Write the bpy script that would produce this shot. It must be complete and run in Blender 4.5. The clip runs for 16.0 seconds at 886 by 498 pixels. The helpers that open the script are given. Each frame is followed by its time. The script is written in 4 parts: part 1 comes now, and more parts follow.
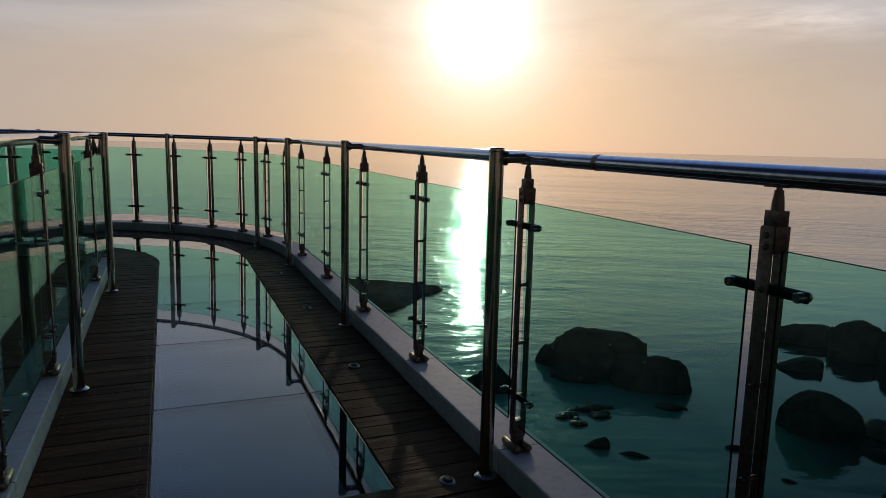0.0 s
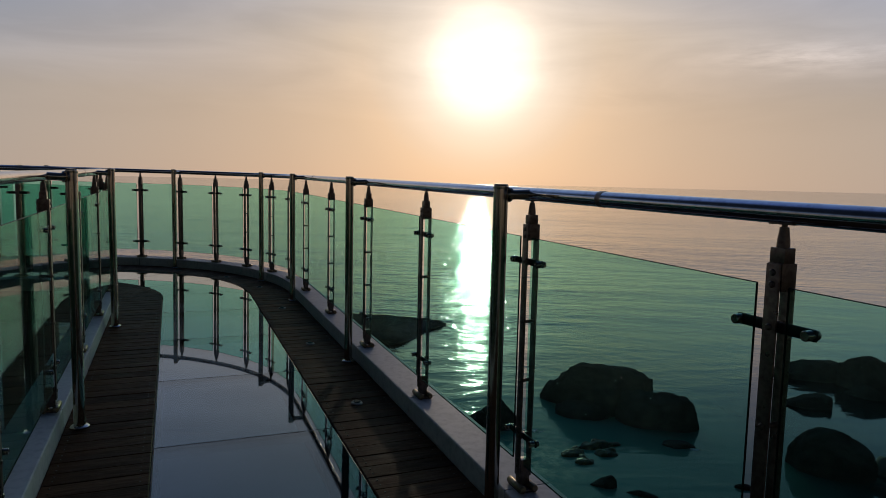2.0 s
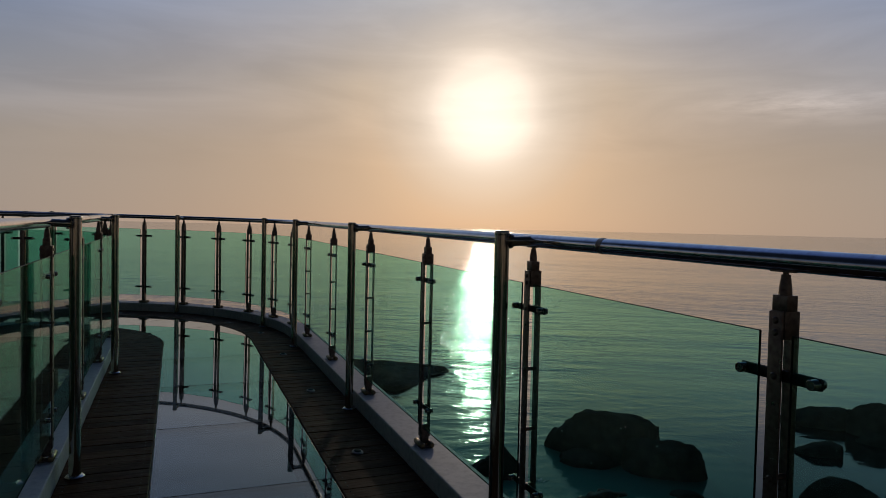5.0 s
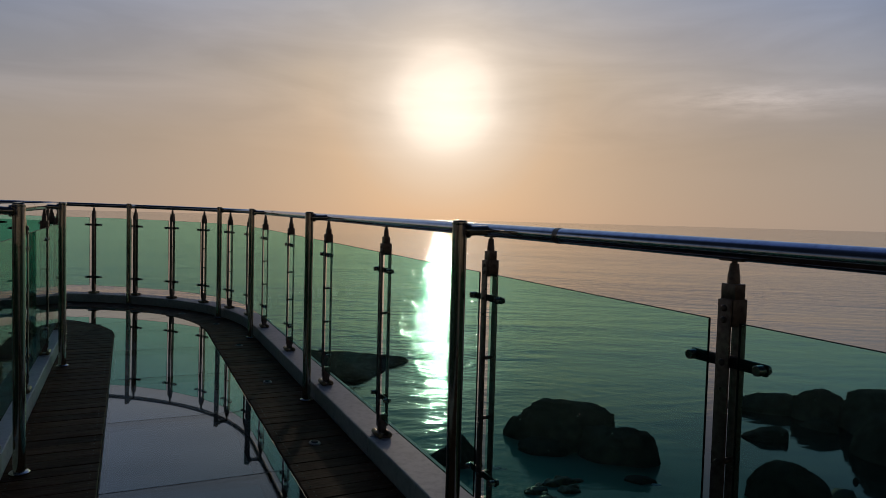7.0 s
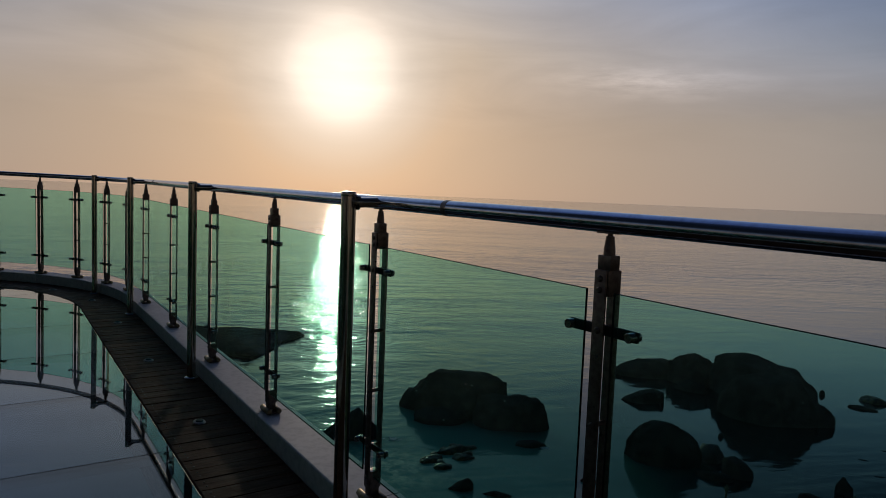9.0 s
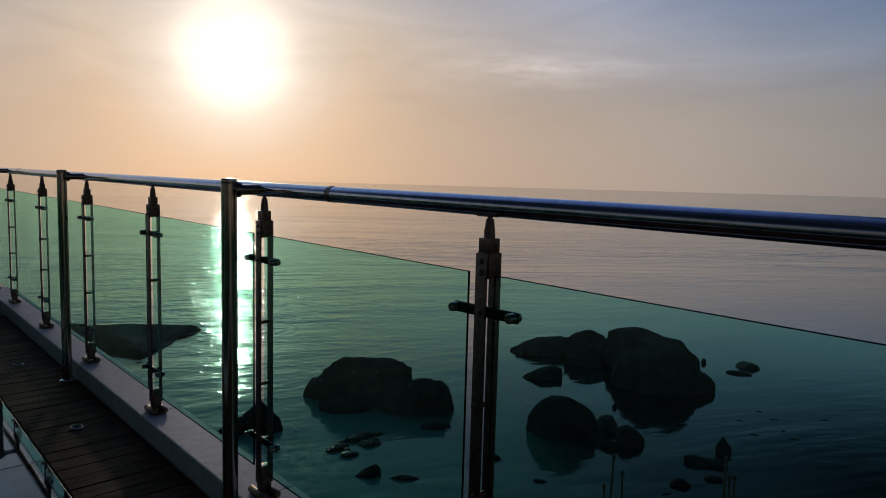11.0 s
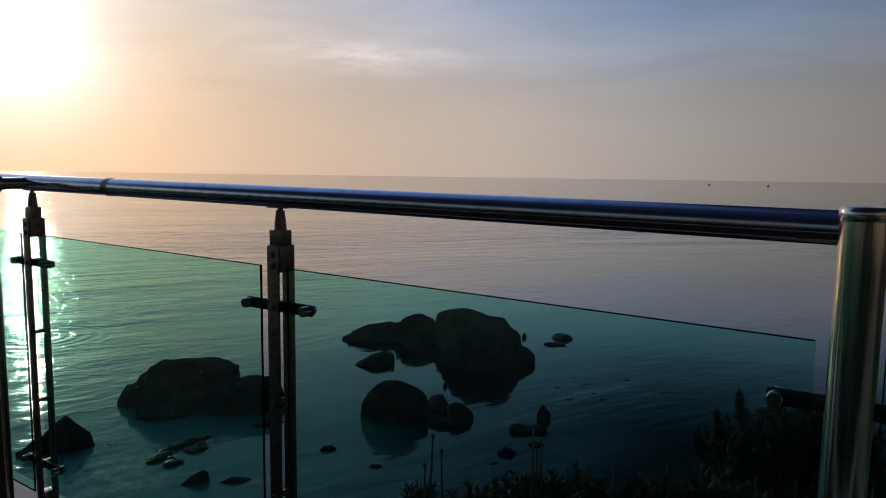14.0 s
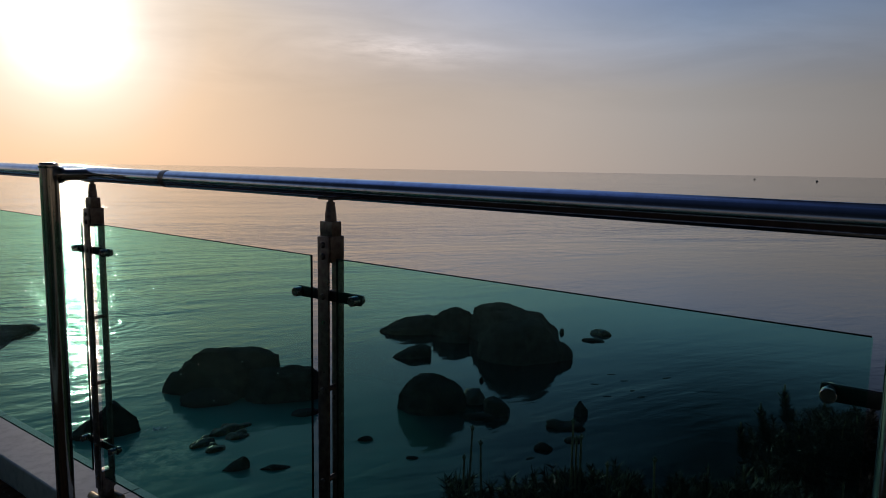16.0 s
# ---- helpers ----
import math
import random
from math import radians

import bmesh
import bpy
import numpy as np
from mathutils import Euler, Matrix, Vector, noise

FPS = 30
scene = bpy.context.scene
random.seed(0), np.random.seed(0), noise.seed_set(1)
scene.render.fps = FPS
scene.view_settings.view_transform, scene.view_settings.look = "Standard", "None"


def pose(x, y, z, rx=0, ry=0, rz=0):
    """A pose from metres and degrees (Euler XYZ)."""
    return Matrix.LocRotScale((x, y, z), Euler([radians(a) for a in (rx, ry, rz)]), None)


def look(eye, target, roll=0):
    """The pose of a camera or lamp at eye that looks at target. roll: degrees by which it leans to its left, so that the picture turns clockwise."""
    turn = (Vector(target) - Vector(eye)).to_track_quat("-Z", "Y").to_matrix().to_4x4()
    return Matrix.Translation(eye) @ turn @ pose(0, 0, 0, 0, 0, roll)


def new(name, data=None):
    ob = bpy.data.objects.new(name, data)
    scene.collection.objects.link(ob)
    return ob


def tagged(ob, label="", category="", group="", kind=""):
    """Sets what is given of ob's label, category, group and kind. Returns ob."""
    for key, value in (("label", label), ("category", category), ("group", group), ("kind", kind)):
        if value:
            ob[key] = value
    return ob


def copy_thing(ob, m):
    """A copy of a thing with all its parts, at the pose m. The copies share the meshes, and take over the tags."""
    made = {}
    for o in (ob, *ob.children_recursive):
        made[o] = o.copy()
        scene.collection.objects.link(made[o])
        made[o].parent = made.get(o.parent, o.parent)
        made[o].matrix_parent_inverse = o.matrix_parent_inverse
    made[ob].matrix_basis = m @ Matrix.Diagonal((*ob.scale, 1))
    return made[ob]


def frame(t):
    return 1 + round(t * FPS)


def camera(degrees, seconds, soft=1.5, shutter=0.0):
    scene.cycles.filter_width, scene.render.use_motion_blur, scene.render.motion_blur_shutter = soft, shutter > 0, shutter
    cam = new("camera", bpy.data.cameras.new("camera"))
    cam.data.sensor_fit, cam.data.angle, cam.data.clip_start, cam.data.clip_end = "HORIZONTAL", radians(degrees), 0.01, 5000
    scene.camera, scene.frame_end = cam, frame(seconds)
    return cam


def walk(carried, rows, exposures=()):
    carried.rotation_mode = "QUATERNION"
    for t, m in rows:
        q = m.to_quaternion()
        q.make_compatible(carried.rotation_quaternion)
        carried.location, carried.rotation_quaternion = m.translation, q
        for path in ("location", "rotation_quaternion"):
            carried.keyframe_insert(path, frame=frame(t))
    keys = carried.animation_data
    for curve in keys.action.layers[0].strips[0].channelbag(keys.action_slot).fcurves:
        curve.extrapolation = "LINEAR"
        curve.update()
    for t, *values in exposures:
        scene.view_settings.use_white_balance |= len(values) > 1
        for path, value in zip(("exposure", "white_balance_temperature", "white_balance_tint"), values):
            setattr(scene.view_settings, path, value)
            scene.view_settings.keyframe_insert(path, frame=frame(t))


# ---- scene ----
cam = camera(67.31, 16.0, soft=0.8)


PATH = [
    (0, (0.2217, -0.1770, 1.2124), (0.0337, 1.7909, 0.9087), 1.34),
    (0.5, (0.2228, -0.1731, 1.2149), (0.0317, 1.7971, 0.9292), 1.34),
    (1, (0.2230, -0.1693, 1.2174), (0.0285, 1.8038, 0.9543), 1.37),
    (1.5, (0.2205, -0.1715, 1.2180), (0.0226, 1.8046, 0.9816), 1.24),
    (2, (0.2191, -0.1739, 1.2172), (0.0166, 1.8056, 1.0163), 1.31),
    (2.5, (0.2231, -0.1722, 1.2207), (0.0142, 1.8098, 1.0532), 1.18),
    (3, (0.2220, -0.1744, 1.2221), (0.0084, 1.8101, 1.0944), 1.31),
    (3.5, (0.2247, -0.1669, 1.2248), (0.0074, 1.8188, 1.1270), 1.23),
    (6, (0.2219, -0.1759, 1.2213), (0.0191, 1.8128, 1.1567), 1.27),
    (6.5, (0.2253, -0.1718, 1.2202), (0.0725, 1.8208, 1.1408), 1.41),
    (7, (0.2306, -0.1657, 1.2188), (0.1369, 1.8300, 1.1269), 1.55),
    (7.5, (0.2369, -0.1646, 1.2202), (0.2294, 1.8320, 1.1037), 1.66),
    (8, (0.2446, -0.1570, 1.2179), (0.3192, 1.8373, 1.0853), 1.99),
    (10.5, (0.2908, -0.1430, 1.2143), (0.7174, 1.8013, 1.0200), 1.85),
    (11, (0.3074, -0.1388, 1.2144), (0.8107, 1.7871, 1.0204), 1.54),
    (11.5, (0.3196, -0.1329, 1.2144), (0.8843, 1.7756, 1.0170), 1.11),
    (12, (0.3339, -0.1322, 1.2162), (0.9789, 1.7501, 1.0139), 0.87),
    (12.5, (0.3485, -0.1320, 1.2151), (1.0741, 1.7207, 1.0123), 0.63),
    (13, (0.3613, -0.1337, 1.2166), (1.1813, 1.6791, 1.0127), 0.85),
    (13.5, (0.3743, -0.1547, 1.2190), (1.2919, 1.6099, 1.0088), 0.98),
    (14, (0.3849, -0.1559, 1.2198), (1.3593, 1.5768, 0.9998), 0.79),
    (14.5, (0.3849, -0.1494, 1.2190), (1.3709, 1.5760, 0.9931), 0.83),
    (15, (0.3804, -0.1445, 1.2174), (1.3514, 1.5882, 0.9829), 0.93),
    (15.5, (0.3704, -0.1471, 1.2183), (1.2999, 1.6080, 0.9820), 0.96),
    (16, (0.3586, -0.1625, 1.2178), (1.2324, 1.6204, 0.9775), 1.01),
]
walk(cam, [(t, look(eye, target, roll)) for t, eye, target, roll in PATH],
     exposures=[(0.0, 0.0, 6800, 10), (1.5, -0.12, 6800, 10), (3.5, -0.36, 6800, 10), (6.0, -0.52, 6800, 10), (8.0, -0.5, 6750, 10), (11.0, -0.27, 6600, 10),
                (13.0, -0.2, 6600, 10), (13.6, -0.14, 6550, 10), (14.0, 0.05, 6500, 10), (14.5, 0.1, 6450, 10), (16.0, -0.04, 6450, 10)])

# ---- world, sun, exposure ----
SUN_AZ, SUN_EL = radians(-2.85), radians(10.12)
SUN_DIR = Vector((math.sin(SUN_AZ) * math.cos(SUN_EL), math.cos(SUN_AZ) * math.cos(SUN_EL), math.sin(SUN_EL)))


def node(nt, kind, **values):
    n = nt.nodes.new(kind)
    for key, value in values.items():
        if key in n.inputs:
            n.inputs[key].default_value = value
    return n


def math_node(nt, op, a, b=None, c=None, clamp=False):
    n = nt.nodes.new("ShaderNodeMath")
    n.operation, n.use_clamp = op, clamp
    for i, v in enumerate((a, b, c)):
        if v is None:
            continue
        if isinstance(v, (int, float)):
            n.inputs[i].default_value = v
        else:
            nt.links.new(v, n.inputs[i])
    return n.outputs[0]


def ramp(nt, fac, stops, mode="LINEAR"):
    n = nt.nodes.new("ShaderNodeValToRGB")
    n.color_ramp.interpolation = mode
    el = n.color_ramp.elements
    while len(el) < len(stops):
        el.new(0.5)
    for e, (p, c) in zip(el, stops):
        e.position = p
        e.color = (*c, 1) if isinstance(c, tuple) else (c, c, c, 1)
    if fac is not None:
        nt.links.new(fac, n.inputs[0])
    return n.outputs[0]


def mix_rgb(nt, fac, a, b, blend="MIX"):
    n = nt.nodes.new("ShaderNodeMix")
    n.data_type, n.blend_type = "RGBA", blend
    for sock, v in ((n.inputs[0], fac), (n.inputs[6], a), (n.inputs[7], b)):
        if isinstance(v, (int, float)):
            sock.default_value = v
        elif isinstance(v, tuple):
            sock.default_value = (*v, 1)
        else:
            nt.links.new(v, sock)
    return n.outputs[2]


world = bpy.data.worlds.new("morning_sky")
scene.world = world
world.use_nodes = True
nt = world.node_tree
nt.nodes.clear()
out = nt.nodes.new("ShaderNodeOutputWorld")
coord = nt.nodes.new("ShaderNodeTexCoord").outputs["Generated"]
sep = nt.nodes.new("ShaderNodeSeparateXYZ")
nt.links.new(coord, sep.inputs[0])
dot = nt.nodes.new("ShaderNodeVectorMath")
dot.operation = "DOT_PRODUCT"
nt.links.new(coord, dot.inputs[0])
dot.inputs[1].default_value = SUN_DIR
# angle from the sun, 0..1 for 0..180 degrees
ang = math_node(nt, "DIVIDE", math_node(nt, "ARCCOSINE", math_node(nt, "MINIMUM", dot.outputs["Value"], 1.0)), math.pi)
elev = math_node(nt, "DIVIDE", math_node(nt, "ARCSINE", sep.outputs["Z"]), math.pi / 2, clamp=True)
glow = ramp(nt, ang, [(0.0, 0.24), (0.012, 0.225), (0.0205, 0.20), (0.0265, 0.158), (0.033, 0.130), (0.047, 0.106), (0.068, 0.090), (0.1, 0.078), (0.14, 0.070), (0.21, 0.062), (0.30, 0.042), (0.42, 0.019), (0.6, 0.012), (1.0, 0.017)])
# haze reaches higher sunward; unseen sky elsewhere is dimmed to darken the water's reflection
flat = math_node(nt, "SQRT", math_node(nt, "MAXIMUM", math_node(nt, "SUBTRACT", 1.0, math_node(nt, "MULTIPLY", sep.outputs["Z"], sep.outputs["Z"])), 0.0001))
toward = math_node(nt, "DIVIDE", math_node(nt, "ADD", math_node(nt, "MULTIPLY", sep.outputs["X"], math.sin(SUN_AZ)), math_node(nt, "MULTIPLY", sep.outputs["Y"], math.cos(SUN_AZ))), flat, clamp=True)
fade = mix_rgb(nt, ramp(nt, toward, [(0.62, 0.0), (0.86, 1.0)]), ramp(nt, elev, [(0.12, 1.0), (0.15, 0.82), (0.18, 0.46), (0.22, 0.1), (0.3, 0.035), (0.45, 0.04), (0.7, 0.14), (1.0, 0.24)]), ramp(nt, elev, [(0.16, 1.0), (0.23, 1.0), (0.32, 0.95), (0.42, 0.7), (1.0, 0.28)]))
glow = math_node(nt, "MULTIPLY", math_node(nt, "MULTIPLY", glow, 7.05), fade)
near_tint = ramp(nt, elev, [(0.0, (1.2, 0.83, 0.59)), (0.055, (1.2, 0.86, 0.61)), (0.13, (1.14, 0.93, 0.75)), (0.2, (0.95, 0.94, 1.0)), (0.3, (0.74, 0.93, 1.1)), (0.5, (0.48, 0.80, 1.45)), (1.0, (0.28, 0.58, 1.7))])
far_tint = ramp(nt, elev, [(0.0, (1.06, 0.93, 0.86)), (0.07, (1.0, 0.94, 0.92)), (0.13, (0.73, 0.92, 1.28)), (0.2, (0.50, 0.84, 1.6)), (0.5, (0.38, 0.70, 1.75)), (1.0, (0.28, 0.58, 1.7))])
side = ramp(nt, ang, [(0.06, 0.0), (0.27, 1.0)])
tint = mix_rgb(nt, side, near_tint, far_tint)
tint = mix_rgb(nt, ramp(nt, ang, [(0.024, 1.0), (0.055, 0.0)]), tint, (1.08, 0.94, 0.82))
# thin cloud: long streaks that lie flat
stretch = nt.nodes.new("ShaderNodeMapping")
stretch.inputs["Scale"].default_value = (1.6, 1.6, 9.0)
stretch.inputs["Rotation"].default_value = (0.05, 0.03, 0)
nt.links.new(coord, stretch.inputs[0])
veil = node(nt, "ShaderNodeTexNoise", Scale=1.7, Detail=6.0, Roughness=0.55, Distortion=0.5)
nt.links.new(stretch.outputs[0], veil.inputs["Vector"])
veil_out = ramp(nt, veil.outputs["Fac"], [(0.34, 0.87), (0.70, 1.09)])
high = ramp(nt, elev, [(0.04, 0.0), (0.1, 1.0)])
veil_fac = mix_rgb(nt, high, (1.0, 1.0, 1.0), veil_out)
# one brighter wisp beside the sun
WISP = Vector((math.sin(radians(23.2)) * math.cos(radians(9.68)), math.cos(radians(23.2)) * math.cos(radians(9.68)), math.sin(radians(9.68))))
wdot = nt.nodes.new("ShaderNodeVectorMath")
wdot.operation = "DOT_PRODUCT"
nt.links.new(coord, wdot.inputs[0])
wdot.inputs[1].default_value = Vector((math.cos(radians(23.2)), -math.sin(radians(23.2)), 0.05)).normalized()
wx = math_node(nt, "MULTIPLY", wdot.outputs["Value"], 11.0)
wz = math_node(nt, "MULTIPLY", math_node(nt, "ADD", math_node(nt, "SUBTRACT", sep.outputs["Z"], WISP.z), math_node(nt, "MULTIPLY", wdot.outputs["Value"], 0.03)), 62.0)
wr = math_node(nt, "SQRT", math_node(nt, "ADD", math_node(nt, "MULTIPLY", wx, wx), math_node(nt, "MULTIPLY", wz, wz)))
fine = node(nt, "ShaderNodeTexNoise", Scale=9.0, Detail=6.0, Roughness=0.6)
nt.links.new(stretch.outputs[0], fine.inputs["Vector"])
wisp = math_node(nt, "MULTIPLY", ramp(nt, math_node(nt, "MULTIPLY", wr, 0.5), [(0.0, 1.0), (0.5, 0.35), (1.0, 0.0)]), ramp(nt, fine.outputs["Fac"], [(0.35, 0.1), (0.65, 1.0)]))
wisp = math_node(nt, "MULTIPLY", wisp, math_node(nt, "GREATER_THAN", sep.outputs["Y"], 0.0))
wisp_gain = math_node(nt, "ADD", math_node(nt, "MULTIPLY", wisp, 0.6), 1.0)
sky_col = mix_rgb(nt, 1.0, tint, veil_fac, "MULTIPLY")
scale = nt.nodes.new("ShaderNodeVectorMath")
scale.operation = "SCALE"
nt.links.new(sky_col, scale.inputs[0])
nt.links.new(math_node(nt, "MULTIPLY", glow, wisp_gain), scale.inputs["Scale"])
haze = nt.nodes.new("ShaderNodeBackground")
haze.inputs["Strength"].default_value = 1.0
nt.links.new(scale.outputs[0], haze.inputs["Color"])
clear = nt.nodes.new("ShaderNodeTexSky")
clear.sky_type, clear.sun_disc, clear.sun_elevation, clear.sun_rotation = "NISHITA", False, SUN_EL, SUN_AZ
clear_bg = nt.nodes.new("ShaderNodeBackground")
clear_bg.inputs["Strength"].default_value = 0.003
nt.links.new(clear.outputs[0], clear_bg.inputs["Color"])
both = nt.nodes.new("ShaderNodeAddShader")
nt.links.new(haze.outputs[0], both.inputs[0])
nt.links.new(clear_bg.outputs[0], both.inputs[1])
nt.links.new(both.outputs[0], out.inputs["Surface"])

sun_data = bpy.data.lights.new("sun", "SUN")
sun_data.energy, sun_data.angle, sun_data.color = 0.32, radians(1.3), (1.0, 0.86, 0.68)
sun = new("sun", sun_data)
sun.matrix_world = look(SUN_DIR * 200, (0, 0, 0))


# ---- materials ----
def material(name, colour, rough=0.5, metal=0.0, ior=1.45, shine=0.5, grain=None, bump=None, variation=0.0, rough_var=0.0, stretch_xyz=(1, 1, 1), per_object=0.0):
    """A surface with colour that varies at two scales, uneven gloss and fine relief. grain: (scale, darker colour, share)."""
    m = bpy.data.materials.new(name)
    m.use_nodes = True
    t = m.node_tree
    b = t.nodes["Principled BSDF"]
    b.inputs["Base Color"].default_value = (*colour, 1)
    b.inputs["Roughness"].default_value, b.inputs["Metallic"].default_value, b.inputs["IOR"].default_value = rough, metal, ior
    b.inputs["Specular IOR Level"].default_value = shine
    tc = t.nodes.new("ShaderNodeTexCoord")
    mp = t.nodes.new("ShaderNodeMapping")
    mp.inputs["Scale"].default_value = stretch_xyz
    t.links.new(tc.outputs["Object"], mp.inputs[0])
    vec = mp.outputs[0]
    if per_object:
        info = t.nodes.new("ShaderNodeObjectInfo")
        add = t.nodes.new("ShaderNodeVectorMath")
        add.operation = "ADD"
        sc = t.nodes.new("ShaderNodeVectorMath")
        sc.operation = "SCALE"
        sc.inputs[0].default_value = (17, 29, 11)
        t.links.new(info.outputs["Random"], sc.inputs["Scale"])
        t.links.new(vec, add.inputs[0])
        t.links.new(sc.outputs[0], add.inputs[1])
        vec = add.outputs[0]
    col = colour
    if grain:
        s, dark, lo, hi = grain
        n1 = node(t, "ShaderNodeTexNoise", Scale=s, Detail=8.0, Roughness=0.6)
        t.links.new(vec, n1.inputs["Vector"])
        col = mix_rgb(t, ramp(t, n1.outputs["Fac"], [(lo, 0.0), (hi, 1.0)]), colour, dark)
    if variation:
        n2 = node(t, "ShaderNodeTexNoise", Scale=(grain[0] if grain else 8) * 0.13, Detail=4.0, Roughness=0.5)
        t.links.new(vec, n2.inputs["Vector"])
        v = ramp(t, n2.outputs["Fac"], [(0.3, 1 - variation), (0.7, 1 + variation)])
        col = mix_rgb(t, 1.0, col, v, "MULTIPLY")
    if per_object:
        v = ramp(t, info.outputs["Random"], [(0.0, 1 - per_object), (1.0, 1 + per_object)])
        col = mix_rgb(t, 1.0, col, v, "MULTIPLY")
    if not isinstance(col, tuple):
        t.links.new(col, b.inputs["Base Color"])
    if rough_var:
        n3 = node(t, "ShaderNodeTexNoise", Scale=(grain[0] if grain else 20) * 0.5, Detail=5.0)
        t.links.new(vec, n3.inputs["Vector"])
        t.links.new(ramp(t, n3.outputs["Fac"], [(0.3, max(0.02, rough - rough_var)), (0.7, min(1, rough + rough_var))]), b.inputs["Roughness"])
    if bump:
        s, strength, dist = bump
        n4 = node(t, "ShaderNodeTexNoise", Scale=s, Detail=6.0, Roughness=0.6)
        t.links.new(vec, n4.inputs["Vector"])
        bn = node(t, "ShaderNodeBump", Strength=strength, Distance=dist)
        t.links.new(n4.outputs["Fac"], bn.inputs["Height"])
        t.links.new(bn.outputs[0], b.inputs["Normal"])
    return m


def glass(name, tint, rough=0.0, gloss=1.0, waviness=0.0, sheen=(1, 1, 1), salt=0.0):
    """Thin tinted glass: light goes straight through, gloss grows towards grazing. salt: share of a dried spray film that scatters light onward."""
    m = bpy.data.materials.new(name)
    m.use_nodes = True
    t = m.node_tree
    t.nodes.clear()
    o = t.nodes.new("ShaderNodeOutputMaterial")
    tr = t.nodes.new("ShaderNodeBsdfTransparent")
    tr.inputs["Color"].default_value = (*tint, 1)
    gl = t.nodes.new("ShaderNodeBsdfGlossy")
    gl.inputs["Roughness"].default_value = rough
    gl.inputs["Color"].default_value = (*sheen, 1)
    lw = t.nodes.new("ShaderNodeLayerWeight")
    lw.inputs["Blend"].default_value = 0.5
    f = math_node(t, "MULTIPLY_ADD", math_node(t, "POWER", lw.outputs["Facing"], 5.0), 0.95 * gloss, 0.04 * gloss)
    if waviness:
        tc = t.nodes.new("ShaderNodeTexCoord")
        n = node(t, "ShaderNodeTexNoise", Scale=1.3, Detail=1.0)
        t.links.new(tc.outputs["Object"], n.inputs["Vector"])
        bn = node(t, "ShaderNodeBump", Strength=waviness, Distance=0.02)
        t.links.new(n.outputs["Fac"], bn.inputs["Height"])
        t.links.new(bn.outputs[0], gl.inputs["Normal"])
    clear_out = tr.outputs[0]
    if salt:
        film = t.nodes.new("ShaderNodeBsdfRefraction")
        film.inputs["Color"].default_value = (0.9, 0.97, 0.84, 1)
        film.inputs["Roughness"].default_value, film.inputs["IOR"].default_value = 0.6, 1.2
        tc = t.nodes.new("ShaderNodeTexCoord")
        cloudy = node(t, "ShaderNodeTexNoise", Scale=3.5, Detail=5.0, Roughness=0.6)
        t.links.new(tc.outputs["Object"], cloudy.inputs["Vector"])
        veil_mix = t.nodes.new("ShaderNodeMixShader")
        t.links.new(math_node(t, "MULTIPLY", ramp(t, cloudy.outputs["Fac"], [(0.3, 0.6), (0.7, 1.4)]), salt), veil_mix.inputs[0])
        t.links.new(tr.outputs[0], veil_mix.inputs[1])
        t.links.new(film.outputs[0], veil_mix.inputs[2])
        # dried drops, a few of them run downwards
        long = t.nodes.new("ShaderNodeMapping")
        long.inputs["Scale"].default_value = (1, 1, 0.45)
        t.links.new(tc.outputs["Object"], long.inputs[0])
        drops = node(t, "ShaderNodeTexVoronoi", Scale=22.0)
        t.links.new(long.outputs[0], drops.inputs["Vector"])
        pick = t.nodes.new("ShaderNodeSeparateXYZ")
        t.links.new(drops.outputs["Color"], pick.inputs[0])
        spot = math_node(t, "MULTIPLY", ramp(t, drops.outputs["Distance"], [(0.03, 1.0), (0.055, 0.0)]), math_node(t, "GREATER_THAN", pick.outputs["X"], 0.72))
        white = t.nodes.new("ShaderNodeBsdfTranslucent")
        white.inputs["Color"].default_value = (0.75, 0.75, 0.7, 1)
        drop_mix = t.nodes.new("ShaderNodeMixShader")
        t.links.new(math_node(t, "MULTIPLY", spot, 0.28), drop_mix.inputs[0])
        t.links.new(veil_mix.outputs[0], drop_mix.inputs[1])
        t.links.new(white.outputs[0], drop_mix.inputs[2])
        clear_out = drop_mix.outputs[0]
    mx = t.nodes.new("ShaderNodeMixShader")
    t.links.new(f, mx.inputs[0])
    t.links.new(clear_out, mx.inputs[1])
    t.links.new(gl.outputs[0], mx.inputs[2])
    t.links.new(mx.outputs[0], o.inputs["Surface"])
    return m


STEEL = material("brushed_steel", (0.40, 0.365, 0.315), 0.2, 1.0, grain=(60, (0.33, 0.31, 0.29), 0.4, 0.7), rough_var=0.08, stretch_xyz=(1, 1, 0.15), variation=0.08)
POST_STEEL = material("polished_steel_post", (0.57, 0.52, 0.445), 0.14, 1.0, grain=(45, (0.46, 0.42, 0.355), 0.4, 0.7), rough_var=0.025, stretch_xyz=(1, 1, 0.7), variation=0.04)
RAIL_STEEL = material("polished_steel_tube", (0.56, 0.57, 0.63), 0.13, 1.0, grain=(40, (0.40, 0.40, 0.45), 0.45, 0.75), rough_var=0.05, variation=0.06)
DARK_STEEL = material("weathered_dark_steel", (0.20, 0.168, 0.145), 0.38, 0.9, grain=(70, (0.13, 0.10, 0.085), 0.4, 0.65), rough_var=0.12, variation=0.15, bump=(160, 0.12, 0.002))
BLACK_RUBBER = material("black_clamp", (0.035, 0.035, 0.037), 0.45, 0.2, grain=(90, (0.02, 0.02, 0.02), 0.4, 0.7), rough_var=0.1)
BRASS = material("tarnished_brass_foot", (0.30, 0.24, 0.15), 0.4, 0.85, grain=(80, (0.17, 0.13, 0.08), 0.4, 0.65), rough_var=0.12)
